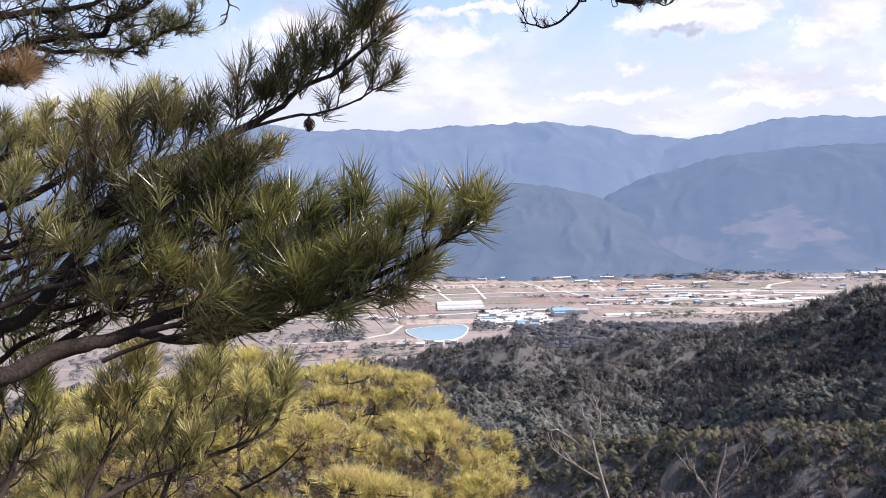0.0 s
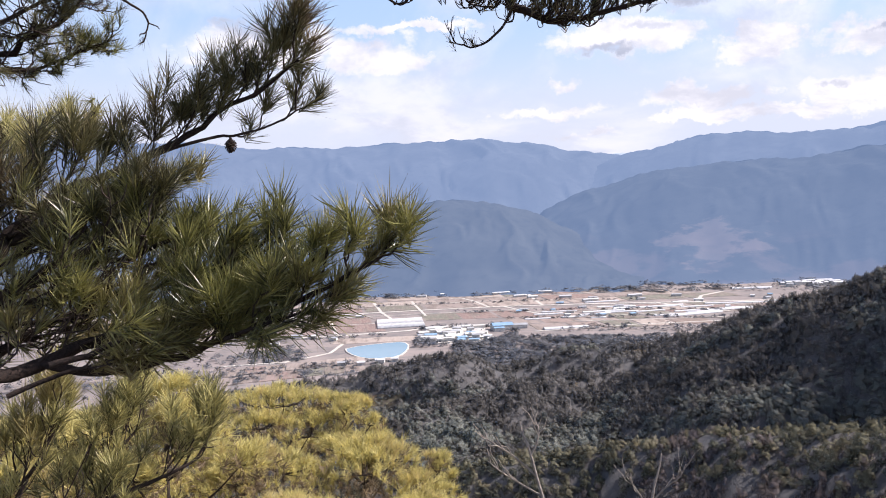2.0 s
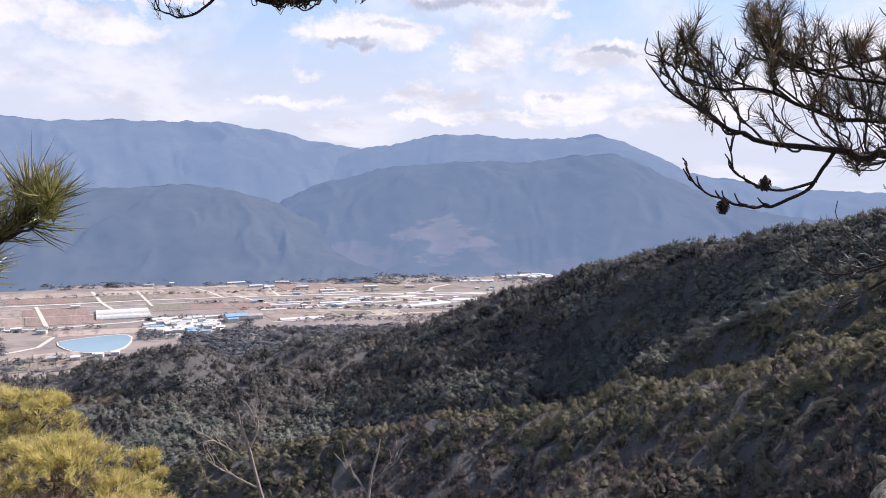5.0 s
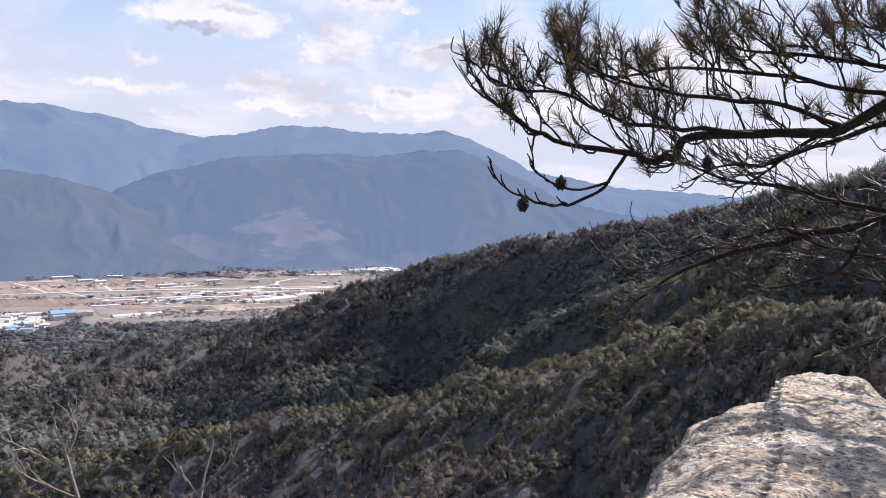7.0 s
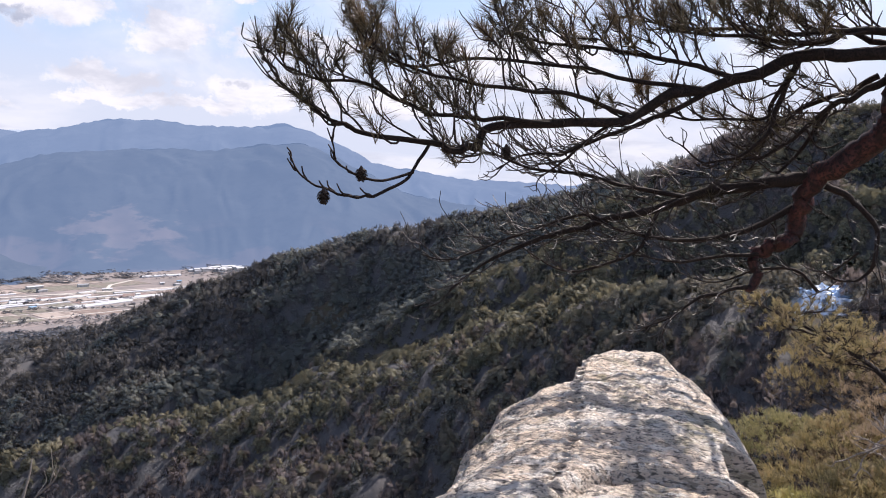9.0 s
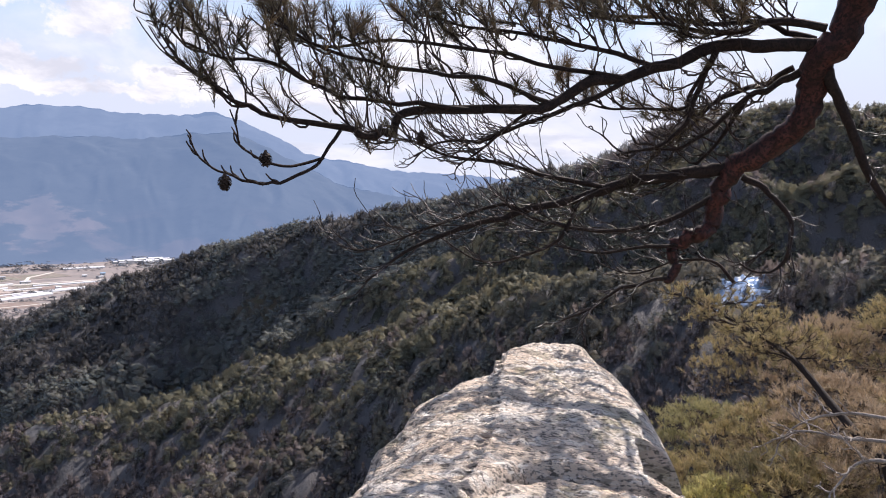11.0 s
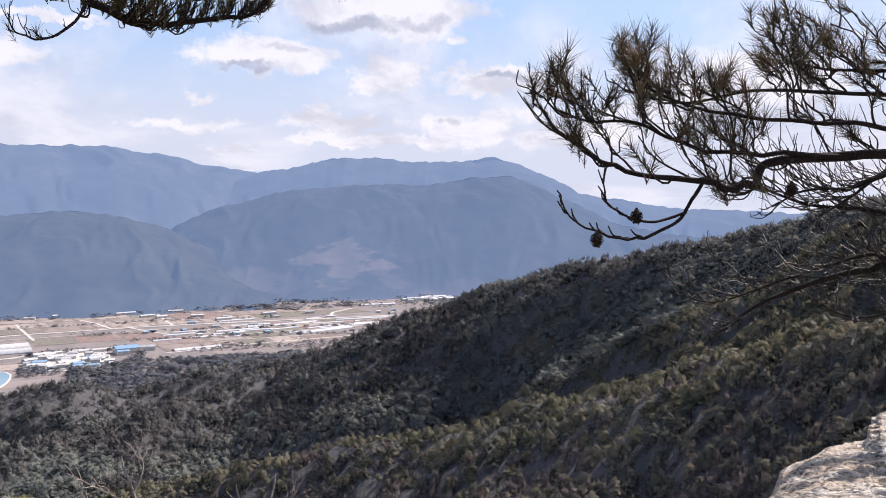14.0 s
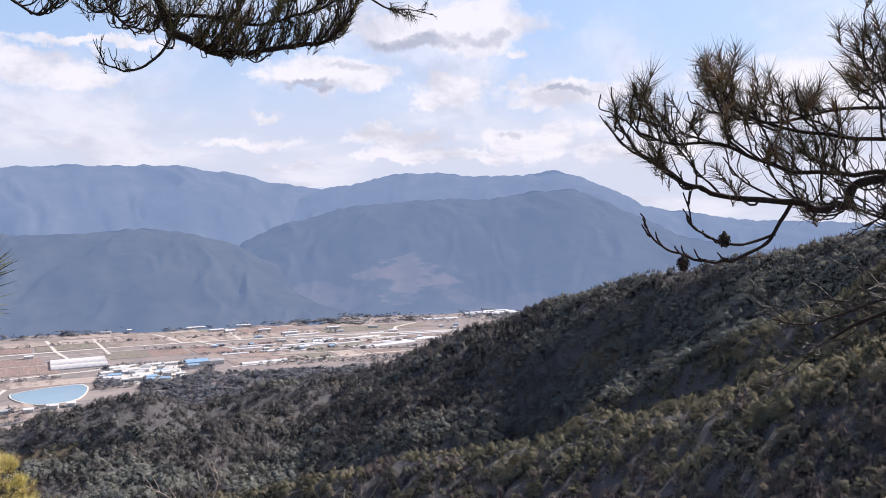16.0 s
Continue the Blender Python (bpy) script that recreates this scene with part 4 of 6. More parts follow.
# woods and hedges of the plain
rng = np.random.RandomState(33)
woods = [sector(rng, 2600, 6.0, 23, 960, 1195), sector(rng, 130, -9, -5, 1080, 1180), sector(rng, 60, 3.2, 5.6, 1130, 1190), sector(rng, 30, 10, 11, 1190, 1260),
         sector(rng, 120, -14, 3, 960, 1040), sector(rng, 60, -15, 1, 1250, 1262), sector(rng, 90, 6, 30, 1480, 1488), sector(rng, 70, 10, 26, 1385, 1392), sector(rng, 80, -12, 20, 1632, 1640), sector(rng, 50, 3, 10, 1300, 1312),
         sector(rng, 100, 14, 26, 1240, 1300), sector(rng, 300, -25, -9, 960, 1180), sector(rng, 700, -18, 36, 1780, 1990)]
foot = sector(rng, 900, -20, 40, 1770, 2010)
foot = foot[fbm(foot[:, 0] / 90 + 5, foot[:, 1] / 60 + 2, 3) > 0.08]
scatter_forest("grove", "dull woods along the foot of the mountains, coloured blue for haze", M_GROVE, foot, bush_far, rng, (22, 46), (5, 9), category="trees")
scatter_forest("grove", "grey-green groves and hedges between the fields, tinted blue for haze", M_GROVE, np.concatenate(woods), bush_far, rng, (8, 16), (3.5, 6.5), category="trees")

# a sheet of ice among the woods of the nearer spur
gu, gv = np.meshgrid(np.linspace(-1, 1, 25), np.linspace(-1, 1, 25), indexing="ij")
rim = 1 + 0.7 * fbm(gu * 2.3 + 5, gv * 2.3 + 9, 4)
outward = ICE / np.linalg.norm(ICE)
px = ICE[0] + outward[1] * gu * 8.3 * rim + outward[0] * gv * 8 * rim
py = ICE[1] - outward[0] * gu * 8.5 * rim + outward[1] * gv * 8 * rim
rise = np.clip(1.02 - np.maximum(np.abs(gu) ** 5, np.abs(gv) ** 5), 0, 1)
pz = ground_z(px, py) - 0.3 + rise * (0.5 + 2.0 * (gv + 1) + 3.4 * fbm(px / 3, py / 3, 4))
ii, jj = np.meshgrid(np.arange(24), np.arange(24), indexing="ij")
quads = np.stack([ii * 25 + jj, ii * 25 + jj + 1, (ii + 1) * 25 + jj + 1, (ii + 1) * 25 + jj], -1).reshape(-1, 4)
tagged(new("water", mesh_of("water", np.stack([px, py, pz], -1).reshape(-1, 3), quads, M_ICE)), "bluish-white ice over a rock slab among dark trees", "ice", kind="structure")

# ---- pines ----
def smooth_line(points, per=6):
    """Catmull-Rom through the points."""
    p = np.asarray(points, dtype=float)
    p = np.concatenate([[2 * p[0] - p[1]], p, [2 * p[-1] - p[-2]]])
    t = np.linspace(0, 1, per, endpoint=False)[:, None]
    out = []
    for a, b, c, d in zip(p[:-3], p[1:-2], p[2:-1], p[3:]):
        out.append(0.5 * (2 * b + (c - a) * t + (2 * a - 5 * b + 4 * c - d) * t ** 2 + (3 * b - a - 3 * c + d) * t ** 3))
    return np.concatenate(out + [p[-2][None]])


def tube(buf, pts, radii, sides=6, knots=0.0, rng=None):
    pts, radii = np.asarray(pts, dtype=float), np.asarray(radii, dtype=float)
    n = len(pts)
    tan = np.gradient(pts, axis=0)
    tan /= np.linalg.norm(tan, axis=1)[:, None] + 1e-12
    ref = np.array([0.31, 0.17, 0.93])
    u = np.cross(tan, ref)
    u /= np.linalg.norm(u, axis=1)[:, None] + 1e-12
    w = np.cross(tan, u)
    a = np.linspace(0, 2 * math.pi, sides, endpoint=False)
    rad = radii[:, None] * np.ones(sides)[None]
    if knots and rng is not None:
        rad = rad * (1 + knots * rng.uniform(-1, 1, rad.shape))
    ring = pts[:, None] + rad[..., None] * (np.cos(a)[None, :, None] * u[:, None] + np.sin(a)[None, :, None] * w[:, None])
    i, j = np.meshgrid(np.arange(n - 1), np.arange(sides), indexing="ij")
    j2 = (j + 1) % sides
    quads = np.stack([i * sides + j, i * sides + j2, (i + 1) * sides + j2, (i + 1) * sides + j], -1).reshape(-1, 4)
    v = np.concatenate([ring.reshape(-1, 3), [pts[-1] + tan[-1] * radii[-1]]])
    last = n * sides
    tris = np.stack([(n - 1) * sides + np.arange(sides), (n - 1) * sides + (np.arange(sides) + 1) % sides, np.full(sides, last)], -1)
    buf.add(v, tris, quads)


def tuft(buf, tip, axis, rng, count, length, width, run=0.07, flare=(15, 68), simple=False):
    """Needles round the last stretch of a shoot, leaning forwards and bowed."""
    axis = unit(axis)
    side = unit(np.cross(axis, rng.normal(size=(count, 3))))
    lean = np.radians(rng.uniform(flare[0], flare[1], count))[:, None]
    base = tip - axis * (rng.uniform(-0.1, 1, (count, 1)) * run)
    d = axis * np.cos(lean) + side * np.sin(lean)
    size = length * rng.uniform(0.62, 1.08, (count, 1))
    flat = unit(np.cross(d, rng.normal(size=(count, 3)))) * width / 2
    bow = side * 0.07 * size + np.array([0, 0, 1]) * rng.uniform(-0.05, 0.06, (count, 1)) * size
    if simple:
        v = np.stack([base - flat, base + flat, base + d * size + bow * 0.6], 1).reshape(-1, 3)
        buf.add(v, np.arange(count * 3).reshape(-1, 3))
        return
    mid = base + d * size * 0.55 + bow
    end = base + d * size + bow * 0.6
    v = np.stack([base - flat, base + flat, mid - flat, mid + flat, end], 1).reshape(-1, 3)
    k = np.arange(count)[:, None] * 5
    tris = np.concatenate([k + [[0, 1, 3]], k + [[0, 3, 2]], k + [[2, 3, 4]]])
    buf.add(v, tris)


UP = np.array([0, 0, 1.0])


def shoot_line(p, d, length, rng, rise, wild):
    t = np.linspace(0, 1, 8)[:, None]
    bend = unit(rng.normal(size=3))
    twist = unit(rng.normal(size=3))
    return p + d * t * length + UP * rise * length * t ** 2 + length * wild * (bend * np.sin(t * 2.6) + twist * 0.45 * np.sin(t * 7.5))


def offshoots(line, rng, n, s0, s1, angle, up_bias):
    """Places and directions of side shoots along a line."""
    m = len(line)
    for i in range(n):
        s = s0 + (s1 - s0) * (i + rng.uniform(0.1, 0.9)) / n
        k = min(int(s * (m - 1)), m - 2)
        p = line[k] + (line[k + 1] - line[k]) * (s * (m - 1) - k)
        t = unit(line[min(k + 1, m - 1)] - line[max(k - 1, 0)])
        lat = unit(np.cross(t, UP))
        top = np.cross(lat, t)
        phi = rng.uniform(-1.0, 1.0) + (0 if i % 2 else math.pi)
        around = lat * math.cos(phi) + top * math.sin(phi) + UP * up_bias
        a = radians(rng.uniform(*angle))
        yield s, p, unit(t * math.cos(a) + unit(around) * math.sin(a))


def limb(tree, points, r0, r1, seed, wood, leaf, needle=(80, 0.09, 0.0013), side=(8, 0.25, 1.0), length=0.30, twigs=3, rise=0.45,
         bare=0.0, angle=(22, 72), up_bias=0.45, tip=True, wild=0.15, twig_r=0.0020, twig_mat=None, label=""):
    """A limb of a pine as a part, with its side shoots and its needles as parts of it."""
    rng = np.random.RandomState(seed)
    line = smooth_line(points)
    b = Buf()
    rad = np.linspace(r0, r1, len(line))
    crook = np.repeat(rng.normal(size=(len(line) // 3 + 2, 3)), 3, axis=0)[:len(line)]
    crook[1:-1] = (crook[:-2] + crook[1:-1] + crook[2:]) / 3
    ends = np.minimum(np.linspace(0, 6, len(line)), 1)[:, None]
    line = line + crook * ends * np.clip(rad[:, None] * 0.7, 0.0020, 0.009)
    tube(b, line, rad, 8 if r0 > 0.012 else 6, (0.17 if r0 > 0.02 else 0.12) if r0 > 0.010 else 0.05, rng)
    ob = hang("limb", b.mesh("limb", wood, True), tree, label)
    nd = Buf()
    shoots = []
    if tip:
        shoots.append((line[-1], line[-1] - line[-4]))
    n, s0, s1 = side
    for s, p, d in offshoots(line, rng, n, s0, s1, angle, up_bias):
        size = length * rng.uniform(0.55, 1.15) * (1.15 - 0.55 * s)
        l1 = shoot_line(p, d, size, rng, rise, wild)
        tw = Buf()
        tube(tw, l1, np.linspace(max(twig_r * 1.5, 0.001), twig_r * 0.75, len(l1)), 5)
        shoots.append((l1[-1], l1[-1] - l1[-3]))
        for s2, p2, d2 in offshoots(l1, rng, twigs, 0.25, 0.92, (25, 55), up_bias):
            l2 = shoot_line(p2, d2, size * rng.uniform(0.30, 0.6), rng, rise * 1.3, wild * 1.5)
            tube(tw, l2, np.linspace(twig_r, twig_r * 0.6, len(l2)), 4)
            shoots.append((l2[-1], l2[-1] - l2[-3]))
        hang("twig", tw.mesh("twig", twig_mat or M_TWIG), ob)
    count, size, width = needle[:3]
    for p, d in shoots:
        if rng.rand() < bare:
            continue
        fan = len(needle) > 4
        tuft(nd, p, unit(unit(d) + UP * (0.10 if fan else 0.25)), rng, int(count * rng.uniform(0.7, 1.25)), size * rng.uniform(0.8, 1.1), width,
             run=size * (rng.uniform(0.6, 1.3) if fan else rng.uniform(0.35, 0.75)), simple=len(needle) > 3, flare=(14, 58) if fan else (10, 54))
    if nd.n:
        tagged(hang("needles", nd.mesh("needles", leaf), ob), kind="stuff")
    return ob


def pine_cone(tree, at, size, seed, label="open brown pine cone"):
    """Spiralling woody scales round a core, hanging down."""
    rng = np.random.RandomState(seed)
    b = Buf()
    h, w = size * 0.78, size * 0.44
    for i in range(58):
        f = i / 57
        a = i * 2.39996
        r = w * (0.35 + 0.65 * math.sin(math.pi * min(1, 0.18 + f * 0.8)))
        z = h * (0.5 - f)
        out = np.array([math.cos(a), math.sin(a), 0])
        tan = np.array([-math.sin(a), math.cos(a), 0])
        base = np.array([0, 0, z])
        tip = base + out * r - UP * h * (0.10 + 0.05 * f + rng.uniform(-0.04, 0.04))
        mid = base + out * r * 0.6
        sw = w * 0.30
        b.add(np.array([base - tan * sw * 0.4, base + tan * sw * 0.4, mid + tan * sw, tip + tan * sw * 0.6, tip - tan * sw * 0.6, mid - tan * sw,
                        tip - UP * h * 0.06]) + np.asarray(at),
              [[0, 1, 2], [0, 2, 5], [5, 2, 3], [5, 3, 4], [4, 3, 6], [5, 4, 6], [3, 2, 6]])
    tube(b, np.asarray(at) + np.array([[0, 0, h * 0.75], [0, 0, h * 0.4], [0, 0, 0], [0, 0, -h * 0.45]]), [0.002, w * 0.45, w * 0.62, w * 0.22], 6)
    return hang("cone", b.mesh("cone", M_CONE), tree, label)


def trunk(tree, points, r0, r1, seed, mat):
    b = Buf()
    line = smooth_line(points, 8)
    tube(b, line, np.linspace(r0, r1, len(line)), 14, 0.06, np.random.RandomState(seed))
    return hang("trunk", b.mesh("trunk", mat, True), tree)


# the pine whose boughs reach in beside the viewpoint
left = thing("pine_tree", "green red-barked pine with long boughs over the slope", "tree")
gz = float(ground_z(-1.75, 1.5))
trunk(left, [(-1.80, 1.46, gz - 0.3), (-1.76, 1.5, 0.6), (-1.72, 1.52, 1.6), (-1.78, 1.5, 2.8), (-1.75, 1.5, 4.2), (-1.70, 1.55, 5.4)], 0.13, 0.05, 1, M_BARK)
N1 = (66, 0.094, 0.0021)
NS = (52, 0.090, 0.0027, True)
limb(left, [(-1.74, 1.30, 1.10), (-1.50, 1.33, 1.16)] + [(-1.228, 1.429, 1.231), (-1.138, 1.548, 1.252), (-1.042, 1.663, 1.292), (-0.957, 1.758, 1.314), (-0.849, 1.823, 1.356), (-0.745, 1.889, 1.399), (-0.648, 1.968, 1.466), (-0.563, 1.986, 1.534)], 0.027, 0.005, 11, M_BARK, M_NEEDLE, N1, (9, 0.45, 0.95), 0.16, 2)
limb(left, [(-0.957, 1.758, 1.314), (-0.828, 1.746, 1.297), (-0.710, 1.729, 1.307), (-0.610, 1.734, 1.331), (-0.519, 1.724, 1.368), (-0.416, 1.711, 1.417), (-0.303, 1.702, 1.471), (-0.228, 1.704, 1.512), (-0.171, 1.704, 1.566), (-0.150, 1.703, 1.602)], 0.011, 0.0028, 12, M_BARK, M_NEEDLE, N1, (11, 0.26, 0.86), 0.11, 2, 0.3, up_bias=0.7)
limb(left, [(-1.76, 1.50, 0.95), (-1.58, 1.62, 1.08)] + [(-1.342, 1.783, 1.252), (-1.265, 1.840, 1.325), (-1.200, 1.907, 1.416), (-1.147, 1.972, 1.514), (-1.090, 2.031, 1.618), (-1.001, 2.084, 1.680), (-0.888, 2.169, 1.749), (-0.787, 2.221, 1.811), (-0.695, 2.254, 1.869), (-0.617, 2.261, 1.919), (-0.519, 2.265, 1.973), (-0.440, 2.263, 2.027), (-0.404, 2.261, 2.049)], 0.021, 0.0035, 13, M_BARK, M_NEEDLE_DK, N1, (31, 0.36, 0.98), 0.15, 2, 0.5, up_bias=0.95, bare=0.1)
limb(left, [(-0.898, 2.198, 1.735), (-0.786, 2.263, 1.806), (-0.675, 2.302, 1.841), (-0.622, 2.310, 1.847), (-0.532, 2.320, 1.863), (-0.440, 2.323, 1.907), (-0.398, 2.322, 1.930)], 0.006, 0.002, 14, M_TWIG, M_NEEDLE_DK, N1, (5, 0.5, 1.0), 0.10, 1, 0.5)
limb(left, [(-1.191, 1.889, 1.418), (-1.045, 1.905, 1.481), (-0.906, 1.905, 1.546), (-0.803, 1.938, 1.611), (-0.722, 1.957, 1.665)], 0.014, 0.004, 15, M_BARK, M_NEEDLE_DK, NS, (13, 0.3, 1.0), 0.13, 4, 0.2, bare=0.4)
limb(left, [(-0.734, 1.831, 1.332), (-0.592, 1.785, 1.374), (-0.484, 1.766, 1.425), (-0.379, 1.761, 1.500), (-0.307, 1.767, 1.587)], 0.010, 0.003, 17, M_BARK, M_NEEDLE, N1, (6, 0.1, 0.85), 0.10, 1, 0.3, up_bias=0.6)
limb(left, [(-0.843, 1.802, 1.339), (-0.721, 1.793, 1.409), (-0.589, 1.796, 1.477), (-0.499, 1.813, 1.539), (-0.432, 1.821, 1.603)], 0.011, 0.003, 18, M_BARK, M_NEEDLE, N1, (7, 0.15, 0.88), 0.11, 2, 0.3, up_bias=0.5)
limb(left, [(-0.849, 1.823, 1.356), (-0.685, 1.796, 1.362), (-0.537, 1.778, 1.413), (-0.433, 1.775, 1.462)], 0.009, 0.003, 31, M_BARK, M_NEEDLE, N1, (9, 0.1, 1.0), 0.12, 2, 0.2, bare=0.15)
limb(left, [(-1.149, 1.966, 1.436), (-0.990, 1.980, 1.488), (-0.845, 1.976, 1.520), (-0.726, 1.956, 1.560), (-0.644, 1.974, 1.586)], 0.011, 0.003, 32, M_BARK, M_NEEDLE, N1, (10, 0.1, 1.0), 0.12, 2, 0.2, bare=0.2, up_bias=0.35)
limb(left, [(-1.160, 2.022, 1.548), (-1.041, 2.018, 1.603), (-0.921, 2.007, 1.628), (-0.828, 2.034, 1.641)], 0.009, 0.003, 33, M_BARK, M_NEEDLE_DK, NS, (12, 0.1, 1.0), 0.12, 3, 0.2, bare=0.3)
limb(left, [(-1.76, 1.50, 0.90)] + [(-1.480, 1.913, 1.144), (-1.311, 2.022, 1.199), (-1.166, 2.107, 1.300), (-0.988, 2.131, 1.385), (-0.831, 2.133, 1.473), (-0.727, 2.160, 1.531)], 0.018, 0.004, 34, M_BARK, M_NEEDLE, NS, (14, 0.35, 1.0), 0.20, 3, 0.3, bare=0.5)
limb(left, [(-1.76, 1.50, 1.30)] + [(-1.653, 2.094, 1.527), (-1.496, 2.191, 1.581), (-1.356, 2.263, 1.656), (-1.212, 2.321, 1.768), (-1.105, 2.354, 1.851), (-1.024, 2.372, 1.926)], 0.016, 0.004, 35, M_BARK, M_NEEDLE_YG, NS, (12, 0.3, 0.9), 0.14, 3, 0.2, bare=0.35)
limb(left, [(-1.76, 1.50, 0.98)] + [(-1.346, 1.679, 1.348), (-1.199, 1.770, 1.393), (-1.050, 1.844, 1.432), (-0.893, 1.852, 1.454), (-0.769, 1.890, 1.475)], 0.012, 0.003, 38, M_BARK, M_NEEDLE, NS, (26, 0.3, 1.0), 0.24, 5, 0.25, bare=0.8, wild=0.2)
limb(left, [(-1.76, 1.50, 1.25)] + [(-1.453, 1.862, 1.468), (-1.311, 1.947, 1.499), (-1.196, 2.007, 1.563), (-1.053, 2.013, 1.603), (-0.934, 2.002, 1.614)], 0.012, 0.003, 39, M_BARK, M_NEEDLE, NS, (16, 0.3, 1.0), 0.20, 4, 0.25, bare=0.7, wild=0.2)
N2 = (48, 0.082, 0.0027, True)
limb(left, [(-1.76, 1.50, 1.00)] + [(-1.562, 1.946, 1.266), (-1.405, 2.047, 1.301), (-1.242, 2.077, 1.330), (-1.069, 2.099, 1.360), (-0.904, 2.105, 1.385)], 0.013, 0.004, 80, M_BARK, M_NEEDLE_YG, NS, (14, 0.3, 1.0), 0.18, 3, 0.15, bare=0.4, up_bias=0.1)
limb(left, [(-1.76, 1.50, 1.20)] + [(-1.645, 2.091, 1.407), (-1.501, 2.182, 1.440), (-1.341, 2.211, 1.481), (-1.173, 2.233, 1.539), (-1.045, 2.281, 1.567)], 0.013, 0.004, 81, M_BARK, M_NEEDLE_YG, NS, (16, 0.3, 1.0), 0.16, 3, 0.2, bare=0.3)
limb(left, [(-1.76, 1.50, 1.45)] + [(-1.747, 2.273, 1.633), (-1.585, 2.367, 1.730), (-1.446, 2.434, 1.798), (-1.298, 2.497, 1.843), (-1.186, 2.536, 1.879)], 0.013, 0.004, 82, M_BARK, M_NEEDLE_YG, N2, (13, 0.3, 1.0), 0.10, 3, 0.2, bare=0.35)
limb(left, [(-1.75, 1.52, 1.05)] + [(-1.709, 2.148, 1.246), (-1.624, 2.325, 1.278), (-1.466, 2.412, 1.295), (-1.290, 2.498, 1.351), (-1.095, 2.575, 1.430)], 0.020, 0.004, 20, M_BARK, M_NEEDLE, N2, (13, 0.3, 1.0), 0.32, 4, 0.35, bare=0.35)
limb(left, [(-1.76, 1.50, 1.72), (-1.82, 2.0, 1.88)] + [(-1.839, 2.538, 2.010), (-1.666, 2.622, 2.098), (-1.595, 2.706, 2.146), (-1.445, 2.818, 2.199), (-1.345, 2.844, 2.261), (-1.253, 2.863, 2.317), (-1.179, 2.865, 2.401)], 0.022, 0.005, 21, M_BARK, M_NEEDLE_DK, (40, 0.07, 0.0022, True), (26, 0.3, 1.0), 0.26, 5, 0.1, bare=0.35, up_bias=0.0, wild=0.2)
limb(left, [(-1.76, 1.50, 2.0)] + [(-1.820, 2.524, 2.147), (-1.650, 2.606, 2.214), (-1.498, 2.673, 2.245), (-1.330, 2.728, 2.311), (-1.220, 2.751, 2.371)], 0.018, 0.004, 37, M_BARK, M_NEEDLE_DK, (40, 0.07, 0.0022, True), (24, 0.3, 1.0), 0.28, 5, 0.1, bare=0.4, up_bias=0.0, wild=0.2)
limb(left, [(-1.627, 2.692, 2.133), (-1.488, 2.759, 2.127), (-1.353, 2.812, 2.141), (-1.224, 2.848, 2.191), (-1.119, 2.872, 2.233)], 0.009, 0.003, 22, M_TWIG, M_NEEDLE, (46, 0.072, 0.0020, True), (14, 0.2, 1.0), 0.17, 4, 0.2, bare=0.2, up_bias=0.1)
limb(left, [(-1.146, 2.765, 2.411), (-1.026, 2.812, 2.365), (-0.972, 2.840, 2.312), (-0.970, 2.849, 2.275), (-0.993, 2.853, 2.232)], 0.005, 0.002, 23, M_TWIG, M_NEEDLE_R, (20, 0.05, 0.0012), (4, 0.4, 1.0), 0.06, 0, 0.2, bare=0.9)
limb(left, [(-1.76, 1.50, 1.3)] + [(-1.744, 2.375, 1.901), (-1.653, 2.423, 1.947), (-1.584, 2.457, 1.979), (-1.528, 2.483, 1.998)], 0.010, 0.003, 90, M_TWIG, M_NEEDLE_DRY, NS, (9, 0.6, 1.0), 0.10, 3, 0.2, bare=0.1, label="bough with dead orange-brown needles")
limb(left, [(-1.76, 1.50, 1.3)] + [(-1.794, 2.361, 1.55), (-1.693, 2.424, 1.605), (-1.626, 2.462, 1.638), (-1.578, 2.488, 1.655)], 0.010, 0.003, 91, M_TWIG, M_NEEDLE_DRY, NS, (9, 0.6, 1.0), 0.10, 3, 0.2, bare=0.1, label="bough with dead orange-brown needles")
limb(left, [(-1.76, 1.50, 1.2)] + [(-1.38, 2.189, 1.436), (-1.262, 2.25, 1.508), (-1.119, 2.309, 1.593), (-0.981, 2.354, 1.664), (-0.836, 2.391, 1.713), (-0.745, 2.41, 1.732)], 0.011, 0.003, 93, M_BARK, M_NEEDLE_YG, N2, (15, 0.3, 1.0), 0.09, 2, 0.25, bare=0.1, up_bias=0.8)
limb(left, [(-1.76, 1.50, 1.2)] + [(-1.791, 2.423, 1.668), (-1.654, 2.497, 1.789), (-1.537, 2.553, 1.853), (-1.398, 2.612, 1.901), (-1.251, 2.668, 1.926), (-1.131, 2.707, 1.943)], 0.011, 0.003, 94, M_BARK, M_NEEDLE_YG, N2, (26, 0.3, 1.0), 0.10, 3, 0.15, bare=0.5, up_bias=0.3, wild=0.25)
limb(left, [(-1.76, 1.50, 1.2)] + [(-1.745, 2.332, 1.516), (-1.588, 2.426, 1.663), (-1.487, 2.475, 1.731), (-1.396, 2.513, 1.802), (-1.331, 2.536, 1.865)], 0.011, 0.003, 95, M_BARK, M_NEEDLE_YG, N2, (22, 0.3, 1.0), 0.14, 3, 0.15, bare=0.55, up_bias=0.3, wild=0.25)
